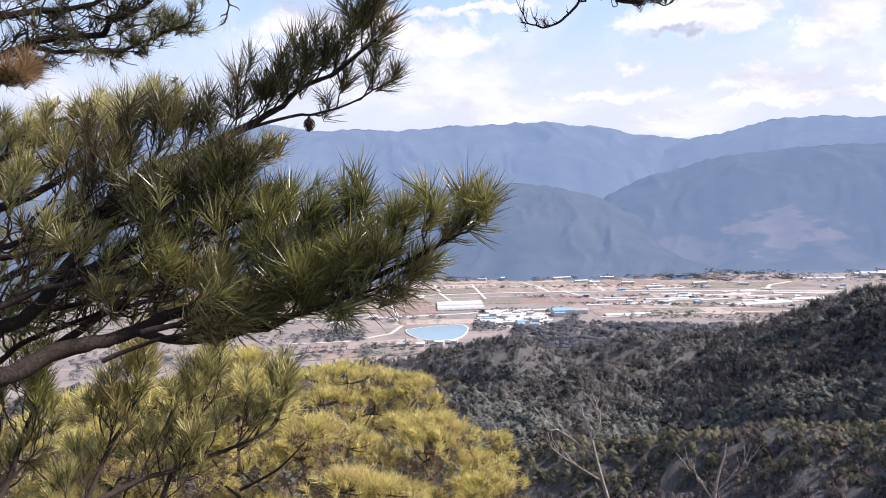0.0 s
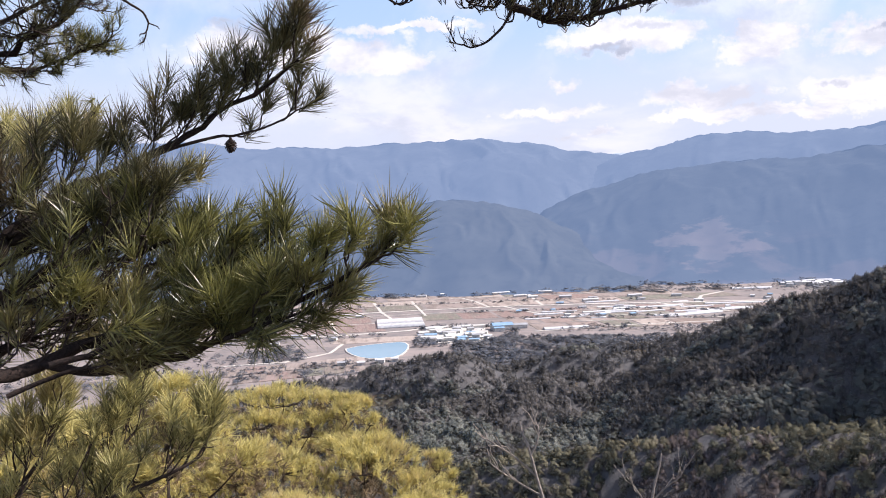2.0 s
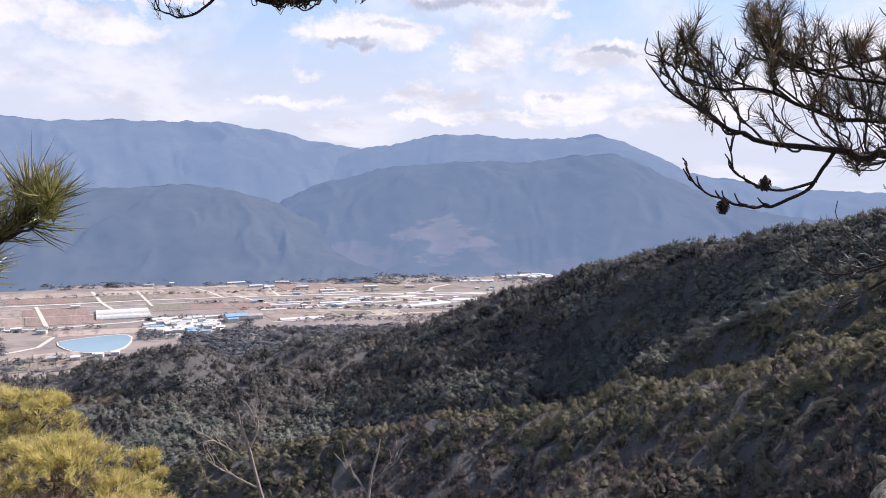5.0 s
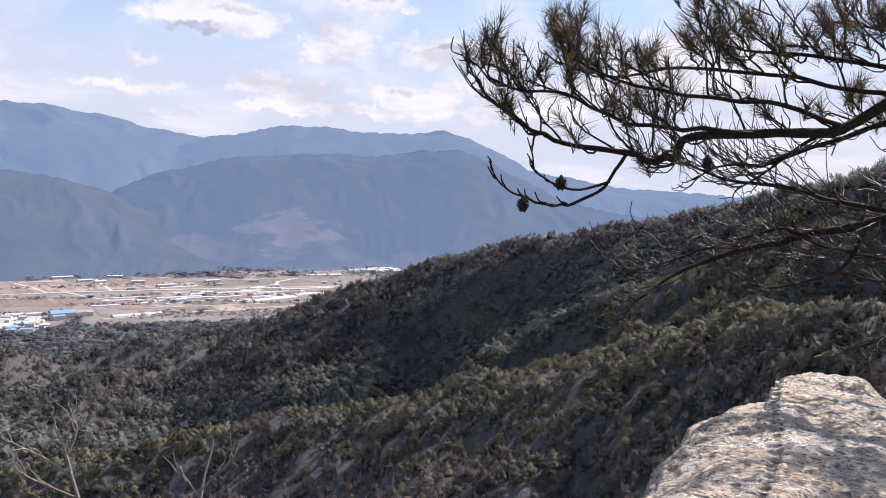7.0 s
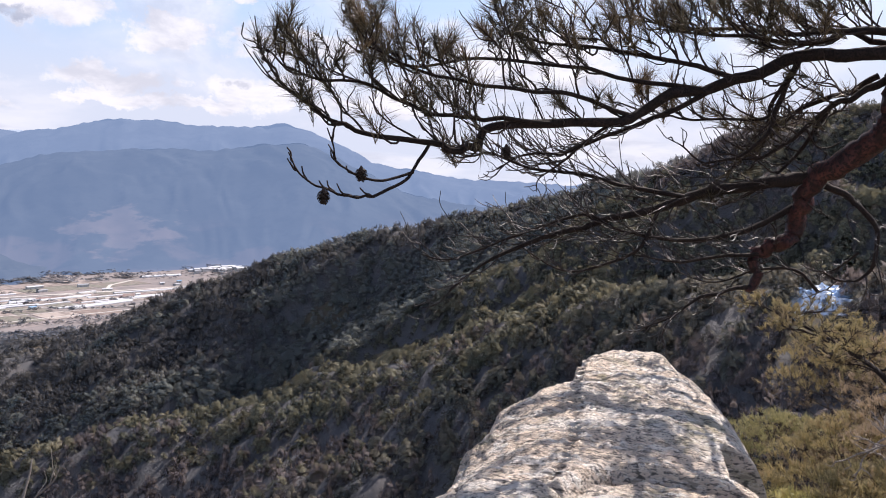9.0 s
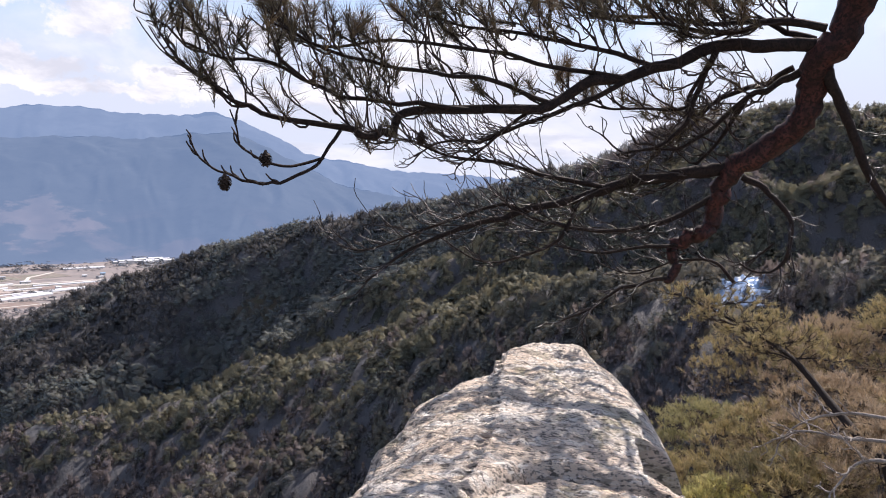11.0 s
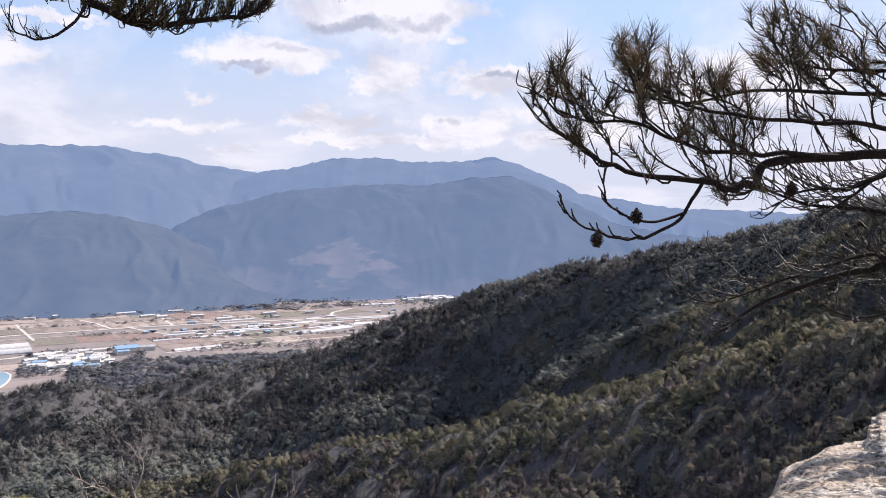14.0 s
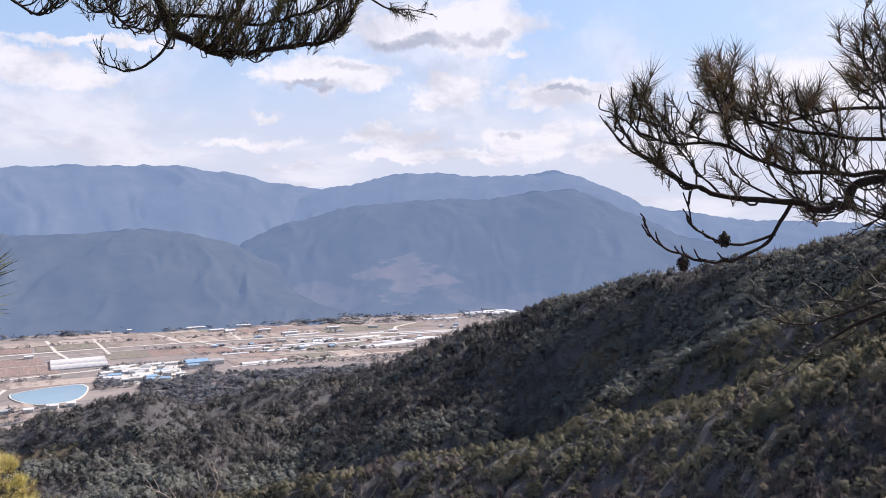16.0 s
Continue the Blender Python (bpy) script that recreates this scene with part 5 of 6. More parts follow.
limb(left, [(-1.76, 1.50, 1.2)] + [(-1.442, 1.947, 1.191), (-1.313, 2.032, 1.257), (-1.179, 2.102, 1.301), (-1.046, 2.159, 1.336), (-0.917, 2.207, 1.39)], 0.011, 0.003, 96, M_BARK, M_NEEDLE, N2, (22, 0.3, 1.0), 0.16, 4, 0.1, bare=0.7, up_bias=0.1, wild=0.25)
limb(left, [(-0.894, 1.655, 1.328), (-0.796, 1.692, 1.353), (-0.693, 1.723, 1.369), (-0.585, 1.747, 1.382), (-0.484, 1.765, 1.412)], 0.008, 0.003, 97, M_BARK, M_NEEDLE, N1, (15, 0.1, 1.0), 0.10, 2, 0.1, bare=0.15, up_bias=-0.1)
limb(left, [(-0.548, 1.668, 1.361), (-0.452, 1.685, 1.39), (-0.366, 1.695, 1.42), (-0.278, 1.702, 1.461)], 0.005, 0.002, 98, M_BARK, M_NEEDLE, N1, (9, 0.1, 0.95), 0.07, 1, 0.1, up_bias=-0.3)
limb(left, [(-0.979, 1.653, 1.27), (-0.875, 1.701, 1.306), (-0.75, 1.741, 1.314), (-0.642, 1.771, 1.338)], 0.006, 0.002, 99, M_BARK, M_NEEDLE, N1, (9, 0.2, 1.0), 0.14, 3, 0.1, bare=0.8, up_bias=-0.1, wild=0.22)
# the bough that hangs into the top of the view
HN = (26, 0.075, 0.0040, True, True)
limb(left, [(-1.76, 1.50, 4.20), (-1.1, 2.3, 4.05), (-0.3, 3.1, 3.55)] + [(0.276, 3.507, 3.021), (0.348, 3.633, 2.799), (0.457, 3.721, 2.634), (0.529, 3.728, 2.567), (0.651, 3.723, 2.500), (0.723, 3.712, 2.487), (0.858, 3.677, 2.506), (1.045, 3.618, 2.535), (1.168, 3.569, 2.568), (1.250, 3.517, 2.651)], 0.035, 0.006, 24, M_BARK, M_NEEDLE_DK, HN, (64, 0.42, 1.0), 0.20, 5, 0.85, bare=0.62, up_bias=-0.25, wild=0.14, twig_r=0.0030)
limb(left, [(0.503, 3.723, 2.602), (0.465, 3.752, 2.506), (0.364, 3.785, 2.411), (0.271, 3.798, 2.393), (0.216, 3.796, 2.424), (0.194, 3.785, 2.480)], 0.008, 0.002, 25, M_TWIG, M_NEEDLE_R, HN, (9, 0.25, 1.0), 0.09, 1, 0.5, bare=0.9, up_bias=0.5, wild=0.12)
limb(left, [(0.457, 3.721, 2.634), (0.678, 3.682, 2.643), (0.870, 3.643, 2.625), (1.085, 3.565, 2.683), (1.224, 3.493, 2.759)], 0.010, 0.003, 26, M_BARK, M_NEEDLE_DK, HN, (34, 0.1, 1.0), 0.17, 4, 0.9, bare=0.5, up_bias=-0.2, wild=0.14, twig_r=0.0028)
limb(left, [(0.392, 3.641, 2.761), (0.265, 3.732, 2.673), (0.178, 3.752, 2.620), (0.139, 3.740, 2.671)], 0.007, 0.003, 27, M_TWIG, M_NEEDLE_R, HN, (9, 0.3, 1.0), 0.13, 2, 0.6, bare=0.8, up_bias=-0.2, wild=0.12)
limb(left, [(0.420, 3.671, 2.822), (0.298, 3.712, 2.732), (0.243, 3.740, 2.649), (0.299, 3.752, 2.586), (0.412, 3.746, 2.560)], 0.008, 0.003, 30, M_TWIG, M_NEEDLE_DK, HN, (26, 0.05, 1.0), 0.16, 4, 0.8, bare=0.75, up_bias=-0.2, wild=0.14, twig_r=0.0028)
limb(left, [(0.10, 3.42, 3.25), (0.7, 3.7, 3.3)] + [(1.277, 3.781, 3.150), (1.405, 3.816, 2.928), (1.547, 3.792, 2.826), (1.654, 3.748, 2.813), (1.775, 3.698, 2.786)], 0.010, 0.002, 28, M_TWIG, M_NEEDLE_R, HN, (6, 0.65, 1.0), 0.08, 1, -0.1, bare=0.3, up_bias=-0.2)
limb(left, [(-0.75, 2.65, 3.82), (-0.4, 3.4, 3.2)] + [(-0.208, 3.720, 2.743), (-0.094, 3.760, 2.612), (-0.023, 3.765, 2.594), (0.051, 3.743, 2.672)], 0.010, 0.003, 29, M_TWIG, M_NEEDLE_R, HN, (12, 0.5, 1.0), 0.14, 2, 0.7, bare=0.85, up_bias=0.1, twig_r=0.0028)
pine_cone(left, (-0.612, 2.262, 1.815), 0.040, 3, "closed brown pine cone hanging under a bough")

# a young pine below it
young = thing("young_pine", "young green pine with upright shoots below the viewpoint", "tree")
gz = float(ground_z(-1.45, 2.35))
trunk(young, [(-1.45, 2.32, gz - 0.2), (-1.46, 2.34, 0.1), (-1.46, 2.36, 0.62)], 0.035, 0.015, 4, M_BARK)
N3 = (54, 0.088, 0.0025)
for i, pts in enumerate(([(-1.534, 2.385, 0.520), (-1.378, 2.619, 0.622), (-1.226, 2.741, 0.642), (-1.054, 2.858, 0.669), (-0.916, 2.910, 0.724), (-0.845, 2.952, 0.819)], [(-1.443, 2.407, 0.470), (-1.430, 2.613, 0.666), (-1.375, 2.686, 0.818), (-1.302, 2.747, 0.940)], [(-1.648, 2.231, 0.597), (-1.627, 2.419, 0.727), (-1.585, 2.493, 0.883), (-1.561, 2.532, 0.984)], [(-1.294, 2.570, 0.424), (-1.238, 2.770, 0.580), (-1.173, 2.852, 0.760), (-1.080, 2.915, 0.890)])):
    limb(young, [(-1.46, 2.34, 0.2)] + pts, 0.014, 0.004, 40 + i, M_TWIG, (M_NEEDLE_YG, M_NEEDLE_YG, M_NEEDLE, M_NEEDLE_YG)[i], N3, (13, 0.35, 1.0), 0.22, 3, 0.5, angle=(25, 55), up_bias=0.6)

# the pine on the other side: a bare, red-barked stem that hangs over the rock
right = thing("pine_tree", "red-barked pine with a crooked hanging stem and sparse needles", "tree")
gz = float(ground_z(2.35, -1.0))
trunk(right, [(2.30, -1.05, gz - 0.3), (2.36, -1.0, 0.8), (2.30, -0.95, 2.0), (2.36, -1.0, 3.4), (2.30, -0.9, 5.0)], 0.14, 0.06, 6, M_BARK_RED)
BR = dict(bare=1.0, tip=False)
limb(right, [(2.34, -0.98, 2.75), (2.28, -0.55, 2.72), (2.26, -0.05, 2.50)] + [(2.292, 0.291, 2.187), (2.363, 0.385, 2.048), (2.419, 0.458, 1.948), (2.474, 0.510, 1.834), (2.503, 0.549, 1.760), (2.520, 0.655, 1.688), (2.529, 0.734, 1.630), (2.540, 0.766, 1.579), (2.565, 0.782, 1.511), (2.556, 0.803, 1.457), (2.540, 0.844, 1.435), (2.526, 0.877, 1.425), (2.519, 0.889, 1.391), (2.515, 0.890, 1.351), (2.508, 0.896, 1.308)], 0.052, 0.012, 51, M_BARK_RED, M_NEEDLE_R, HN, (7, 0.45, 0.95), 0.14, 2, 0.2, label="crooked red-barked stem with a broken end", **BR)
RN = (58, 0.064, 0.0019, True, True)
RL = dict(wood=M_BARK, leaf=M_NEEDLE_R, twig_r=0.0022)
limb(right, [(2.412, 0.478, 1.963), (2.363, 0.588, 1.965), (2.295, 0.710, 1.955), (2.206, 0.825, 1.904), (2.106, 0.936, 1.862), (1.999, 1.042, 1.805), (1.856, 1.175, 1.776), (1.711, 1.281, 1.756), (1.669, 1.304, 1.711), (1.612, 1.337, 1.702), (1.567, 1.366, 1.722), (1.433, 1.420, 1.732), (1.364, 1.450, 1.749), (1.305, 1.468, 1.767), (1.256, 1.487, 1.803), (1.198, 1.517, 1.855)], 0.019, 0.0025, 52, needle=RN, side=(26, 0.25, 0.99), length=0.20, twigs=2, rise=0.45, bare=0.4, up_bias=0.3, wild=0.2, **RL)
limb(right, [(1.567, 1.366, 1.725), (1.501, 1.366, 1.645), (1.442, 1.380, 1.602), (1.391, 1.411, 1.577), (1.350, 1.431, 1.580), (1.310, 1.463, 1.595), (1.269, 1.492, 1.613), (1.244, 1.509, 1.647), (1.229, 1.517, 1.684)], 0.005, 0.0018, 53, needle=RN, side=(8, 0.3, 0.95), length=0.05, twigs=0, rise=0.3, up_bias=0.6, **BR, **RL)
limb(right, [(1.501, 1.366, 1.642), (1.420, 1.385, 1.618), (1.363, 1.408, 1.629), (1.323, 1.439, 1.660), (1.306, 1.448, 1.707), (1.294, 1.454, 1.744)], 0.004, 0.0016, 54, needle=RN, side=(6, 0.3, 0.95), length=0.05, twigs=0, rise=0.3, up_bias=0.6, **BR, **RL)
limb(right, [(1.856, 1.175, 1.778), (1.736, 1.247, 1.785), (1.656, 1.294, 1.786), (1.557, 1.339, 1.791), (1.462, 1.383, 1.821), (1.396, 1.434, 1.858), (1.315, 1.471, 1.862), (1.269, 1.503, 1.870), (1.238, 1.522, 1.885)], 0.0068, 0.0022, 55, needle=RN, side=(17, 0.2, 1.0), length=0.16, twigs=3, rise=0.4, bare=0.4, wild=0.2, **RL)
limb(right, [(2.132, 0.901, 1.875), (2.029, 1.064, 1.908), (1.920, 1.172, 1.931), (1.798, 1.265, 1.942), (1.697, 1.335, 1.948), (1.570, 1.401, 1.918), (1.506, 1.458, 1.927), (1.447, 1.504, 1.949)], 0.0065, 0.0022, 56, needle=RN, side=(19, 0.12, 1.0), length=0.16, twigs=2, rise=0.4, bare=0.22, **RL)
limb(right, [(1.999, 1.042, 1.805), (1.832, 1.108, 1.841), (1.706, 1.190, 1.859), (1.593, 1.273, 1.866), (1.501, 1.333, 1.889), (1.429, 1.391, 1.928), (1.377, 1.429, 1.949)], 0.0065, 0.0022, 57, needle=RN, side=(15, 0.12, 1.0), length=0.16, twigs=2, rise=0.4, bare=0.4, **RL)
limb(right, [(2.206, 0.825, 1.904), (2.123, 0.982, 1.956), (2.026, 1.136, 2.000), (1.938, 1.261, 2.014), (1.858, 1.355, 2.040)], 0.0075, 0.0025, 58, needle=RN, side=(22, 0.1, 1.0), length=0.22, twigs=3, rise=0.3, bare=0.3, **RL)
DN = dict(wood=M_BARK, leaf=M_NEEDLE_R, needle=RN, twig_r=0.0016, twig_mat=M_TWIG_DK, angle=(12, 48), **BR)
limb(right, [(2.539, 0.702, 1.655), (2.519, 0.765, 1.649), (2.449, 0.870, 1.626), (2.356, 1.034, 1.583), (2.270, 1.152, 1.538), (2.169, 1.261, 1.506), (2.076, 1.340, 1.458), (1.949, 1.462, 1.390), (1.851, 1.555, 1.293)], 0.023, 0.003, 59, side=(28, 0.08, 0.98), length=0.34, twigs=3, rise=0.30, up_bias=0.0, wild=0.13, **DN)
limb(right, [(2.153, 0.879, 1.879), (2.094, 0.993, 1.812), (2.024, 1.106, 1.754), (1.960, 1.209, 1.710), (1.888, 1.308, 1.695), (1.841, 1.369, 1.659)], 0.008, 0.002, 72, side=(20, 0.1, 0.98), length=0.20, twigs=3, rise=0.40, up_bias=-0.25, wild=0.13, **DN)
limb(right, [(2.006, 1.029, 1.808), (1.974, 1.129, 1.762), (1.953, 1.222, 1.682), (1.954, 1.308, 1.632)], 0.006, 0.002, 73, side=(14, 0.1, 0.98), length=0.18, twigs=3, rise=0.35, up_bias=-0.2, wild=0.13, **DN)
limb(right, [(2.177, 1.248, 1.511), (2.130, 1.284, 1.524), (2.025, 1.376, 1.483), (1.922, 1.466, 1.427), (1.822, 1.543, 1.388), (1.760, 1.593, 1.406)], 0.006, 0.0018, 60, side=(14, 0.1, 0.95), length=0.15, twigs=3, rise=0.3, wild=0.12, **DN)
limb(right, [(2.356, 1.034, 1.583), (2.228, 1.166, 1.611), (2.096, 1.281, 1.653), (2.002, 1.375, 1.666), (1.912, 1.451, 1.710), (1.865, 1.491, 1.700)], 0.008, 0.002, 61, side=(24, 0.1, 0.98), length=0.26, twigs=3, rise=0.35, wild=0.13, **DN)
limb(right, [(2.543, 0.788, 1.560), (2.478, 0.875, 1.498), (2.375, 0.984, 1.456), (2.293, 1.104, 1.462), (2.225, 1.188, 1.481), (2.132, 1.301, 1.553)], 0.010, 0.002, 62, side=(22, 0.05, 0.98), length=0.26, twigs=3, rise=0.30, up_bias=0.0, wild=0.14, **DN)
limb(right, [(2.321, 1.101, 1.560), (2.244, 1.130, 1.442), (2.165, 1.196, 1.382), (2.074, 1.294, 1.357), (1.998, 1.406, 1.433)], 0.007, 0.002, 63, side=(10, 0.2, 0.98), length=0.14, twigs=3, rise=0.3, wild=0.14, **DN)
limb(right, [(2.508, 0.896, 1.308), (2.432, 0.948, 1.305), (2.359, 1.020, 1.254), (2.306, 1.067, 1.213), (2.256, 1.143, 1.169)], 0.008, 0.002, 64, side=(9, 0.2, 0.98), length=0.12, twigs=3, rise=0.0, up_bias=0.0, wild=0.12, **DN)
limb(right, [(2.526, 0.876, 1.412), (2.428, 0.978, 1.399), (2.350, 1.070, 1.386), (2.278, 1.166, 1.403)], 0.007, 0.002, 65, side=(9, 0.2, 0.98), length=0.12, twigs=3, rise=0.2, wild=0.14, **DN)
limb(right, [(2.328, 1.051, 1.230), (2.299, 1.068, 1.179), (2.289, 1.064, 1.121)], 0.003, 0.0015, 66, side=(4, 0.2, 0.9), length=0.06, twigs=1, rise=-0.2, up_bias=-0.3, **DN)
limb(right, [(2.550, 0.703, 1.622), (2.560, 0.631, 1.588), (2.564, 0.573, 1.508), (2.557, 0.572, 1.386), (2.526, 0.636, 1.348), (2.514, 0.686, 1.374)], 0.011, 0.002, 67, side=(10, 0.15, 0.98), length=0.16, twigs=2, rise=0.0, up_bias=-0.3, wild=0.25, **DN)
limb(right, [(2.425, 0.463, 1.899), (2.494, 0.431, 1.803), (2.563, 0.382, 1.673), (2.624, 0.316, 1.540)], 0.016, 0.010, 68, side=(4, 0.2, 0.9), length=0.14, twigs=2, rise=0.2, **DN)
limb(right, [(2.388, 0.462, 2.000), (2.353, 0.588, 2.021), (2.300, 0.671, 2.002), (2.203, 0.784, 2.009), (2.136, 0.927, 2.027)], 0.012, 0.003, 69, needle=RN, side=(24, 0.1, 1.0), length=0.24, twigs=4, rise=0.25, bare=0.35, **RL)
limb(right, [(2.441, 0.528, 1.905), (2.428, 0.599, 1.864), (2.412, 0.666, 1.835), (2.396, 0.733, 1.767), (2.371, 0.816, 1.704), (2.337, 0.901, 1.695)], 0.011, 0.003, 70, needle=RN, side=(11, 0.1, 1.0), length=0.20, twigs=3, rise=0.2, bare=0.86, wild=0.2, **RL)
limb(right, [(2.296, 0.710, 1.951), (2.294, 0.750, 1.872), (2.294, 0.776, 1.784), (2.274, 0.842, 1.707), (2.227, 0.952, 1.675)], 0.010, 0.003, 71, needle=RN, side=(10, 0.1, 1.0), length=0.20, twigs=3, rise=0.2, bare=0.9, wild=0.2, **RL)
limb(right, [(2.388, 0.756, 1.945), (2.383, 0.805, 1.855), (2.381, 0.825, 1.808), (2.339, 0.925, 1.816), (2.285, 1.039, 1.816), (2.235, 1.125, 1.855)], 0.007, 0.002, 74, needle=RN, side=(18, 0.1, 1.0), length=0.15, twigs=3, rise=0.4, bare=0.55, up_bias=0.2, **RL)
limb(right, [(2.521, 0.569, 1.926), (2.502, 0.665, 1.876), (2.475, 0.764, 1.838), (2.452, 0.849, 1.75), (2.421, 0.935, 1.666), (2.383, 1.022, 1.597)], 0.009, 0.002, 75, needle=RN, side=(12, 0.1, 1.0), length=0.18, twigs=2, rise=0.35, bare=0.75, up_bias=0.1, **RL)
limb(right, [(2.528, 0.687, 1.864), (2.52, 0.742, 1.768), (2.506, 0.798, 1.686), (2.476, 0.884, 1.601), (2.432, 0.988, 1.547)], 0.008, 0.002, 76, needle=RN, side=(9, 0.1, 1.0), length=0.18, twigs=2, rise=0.35, bare=0.8, up_bias=0.0, **RL)
limb(right, [(2.455, 0.501, 1.986), (2.42, 0.607, 2.027), (2.376, 0.742, 2.037), (2.318, 0.879, 2.061), (2.252, 1.018, 2.073), (2.169, 1.154, 2.105)], 0.009, 0.002, 77, needle=RN, side=(22, 0.1, 1.0), length=0.17, twigs=3, rise=0.4, bare=0.55, up_bias=0.3, **RL)
limb(right, [(2.618, 0.73, 1.298), (2.604, 0.797, 1.362), (2.57, 0.89, 1.356), (2.514, 1.013, 1.313), (2.464, 1.126, 1.343)], 0.006, 0.0016, 78, side=(14, 0.1, 1.0), length=0.16, twigs=2, rise=0.35, up_bias=0.0, wild=0.13, **DN)
limb(right, [(2.609, 0.622, 1.427), (2.59, 0.677, 1.373), (2.575, 0.72, 1.354)], 0.004, 0.0016, 79, side=(6, 0.1, 1.0), length=0.10, twigs=2, rise=0.4, up_bias=-0.2, wild=0.13, **DN)
for i, (p, s) in enumerate((((1.240, 1.398, 1.580), 0.036), ((1.296, 1.330, 1.632), 0.034), ((1.651, 1.186, 1.695), 0.034))):
    pine_cone(right, p, s, 20 + i)


# ---- the rock ----
def boulder():
    """A long granite block whose snout juts out over the slope."""
    axis, left_of = np.array([0.875, 0.484, 0]), np.array([-0.484, 0.875, 0])
    tip = np.array([2.33, 1.20, 0.0])
    # even steps across the top, fewer underneath
    p = 0.42
    across = np.linspace(1, -1, 220)
    turn = np.concatenate([np.arccos(np.sign(across) * np.abs(across) ** (1 / p)), np.linspace(math.pi, 2 * math.pi, 82)[1:-1]])
    nu, nv = 300, len(turn)
    u, th = np.meshgrid(np.linspace(0, 1, nu), turn, indexing="ij")
    along = -1.75 * (1 - u) ** 1.0
    end = np.sqrt(np.clip(1 - np.clip((along + 0.13) / 0.13, 0, 1) ** 2.2, 0, 1))
    half_l = np.interp(-along, [0, 0.05, 0.17, 0.23, 0.30, 0.5, 0.9, 1.75], [0.25, 0.255, 0.255, 0.30, 0.34, 0.375, 0.40, 0.45])
    half_r = np.interp(-along, [0, 0.05, 0.19, 0.46, 0.62, 0.95, 1.75], [0.165, 0.185, 0.218, 0.280, 0.298, 0.32, 0.40])
    c, s = np.cos(th), np.sin(th)
    v = np.sign(c) * np.abs(c) ** p
    v = np.where(v > 0, v * half_l, v * half_r) * (0.25 + 0.75 * end)
    crown = 1.065 + 0.04 * np.clip((along + 0.9) / 0.9, 0, 1) - 0.045 * np.clip((v - 0.14) / 0.22, 0, 1) ** 1.3 - 0.03 * np.clip(-v / 0.3, 0, 1) ** 2
    crown = crown - 0.030 * np.clip(np.abs(v - 0.02) / 0.17, 0, 1.2) ** 2 * np.clip((along + 0.3) / 0.3, 0, 1)
    deep = 2.9
    top = np.sign(s) * np.abs(s) ** 0.55
    z = np.where(top > 0, crown - 0.30 * (1 - top) ** 1.2, crown - 0.30 - deep * np.abs(top)) - 0.30 * (1 - end) ** 1.4
    # lower flanks spread out
    low = np.clip((0.8 - z) / 2.5, 0, 1)
    v = v * (1 + 0.5 * low)
    x = tip[0] + axis[0] * along + left_of[0] * v
    y = tip[1] + axis[1] * along + left_of[1] * v
    pts = np.stack([x, y, z], -1).reshape(-1, 3)
    out = np.zeros_like(pts)
    for i, q in enumerate(pts):
        a = Vector(q)
        n = noise.fractal(a * 2.2, 1.0, 2.0, 4) * 0.022 + noise.fractal(a * 9.0 + Vector((3, 1, 7)), 0.8, 2.0, 5) * 0.013
        n += abs(noise.noise(Vector((a.x * 2.5, a.y * 2.5, a.z * 16)))) * -0.014
        n += noise.fractal(a * 38, 0.9, 2.0, 3) * 0.0045
        go, w = (q - tip) @ axis, (q - tip) @ left_of
        # the long joint that splits off the lower outer ledge
        joint = w - 0.145 - 0.03 * max(0.0, go + 0.3) - 0.022 * noise.noise(Vector((a.x * 3, a.y * 3, 1.5)))
        n -= (0.008 + 0.050 * max(0.0, math.sin(go * 200 + 2 * noise.noise(a * 5))) * (0.7 + noise.noise(a * 9))) * math.exp(-((joint + 0.008) / 0.012) ** 2)
        n -= (0.008 + 0.065 * max(0.0, 1 + go / 0.55)) * max(0.0, min(1.0, joint / 0.02))
        # an arched cross joint, behind it the block steps down
        cross = go + 0.975 + 2.6 * (w + 0.12) ** 2 - 0.04 * noise.noise(Vector((a.x * 6, a.y * 6, 4.0)))
        n -= 0.05 * math.exp(-(cross / 0.016) ** 2) * max(0.0, min(1.0, (0.16 - w) / 0.06))
        n -= 0.022 * max(0.0, min(1.0, -cross / 0.03)) * max(0.0, min(1.0, (0.16 - w) / 0.06))
        # a broken-out hollow in the flank
        pit = max(0.0, min(1.0, (-0.775 - go) / 0.012)) * max(0.0, min(1.0, (go + 0.94) / 0.03)) * max(0.0, min(1.0, (-w - 0.195) / 0.012))
        # rough corner at the snout's outer edge
        n -= 0.05 * max(0.0, min(1.0, (-w - 0.10) / 0.06)) * max(0.0, min(1.0, (go + 0.24) / 0.10))
        shift = n * 0.4
        n -= 0.9 * pit
        out[i] = q + np.array([0, 0, 1]) * n + np.array(left_of) * shift
    i, j = np.meshgrid(np.arange(nu - 1), np.arange(nv), indexing="ij")
    j2 = (j + 1) % nv
    quads = np.stack([i * nv + j, i * nv + j2, (i + 1) * nv + j2, (i + 1) * nv + j], -1).reshape(-1, 4)
    caps = []
    for row in (0, nu - 1):
        mid = len(out)
        out = np.concatenate([out, [out[row * nv:(row + 1) * nv].mean(0)]])
        k = np.arange(nv)
        caps.append(np.stack([row * nv + k, row * nv + (k + 1) % nv, np.full(nv, mid)], -1))
    me = mesh_of("boulder", out, [quads, np.concatenate(caps)], M_ROCK, True)
    bm = bmesh.new()
    bm.from_mesh(me)
    bmesh.ops.recalc_face_normals(bm, faces=bm.faces)
    bm.to_mesh(me)
    bm.free()
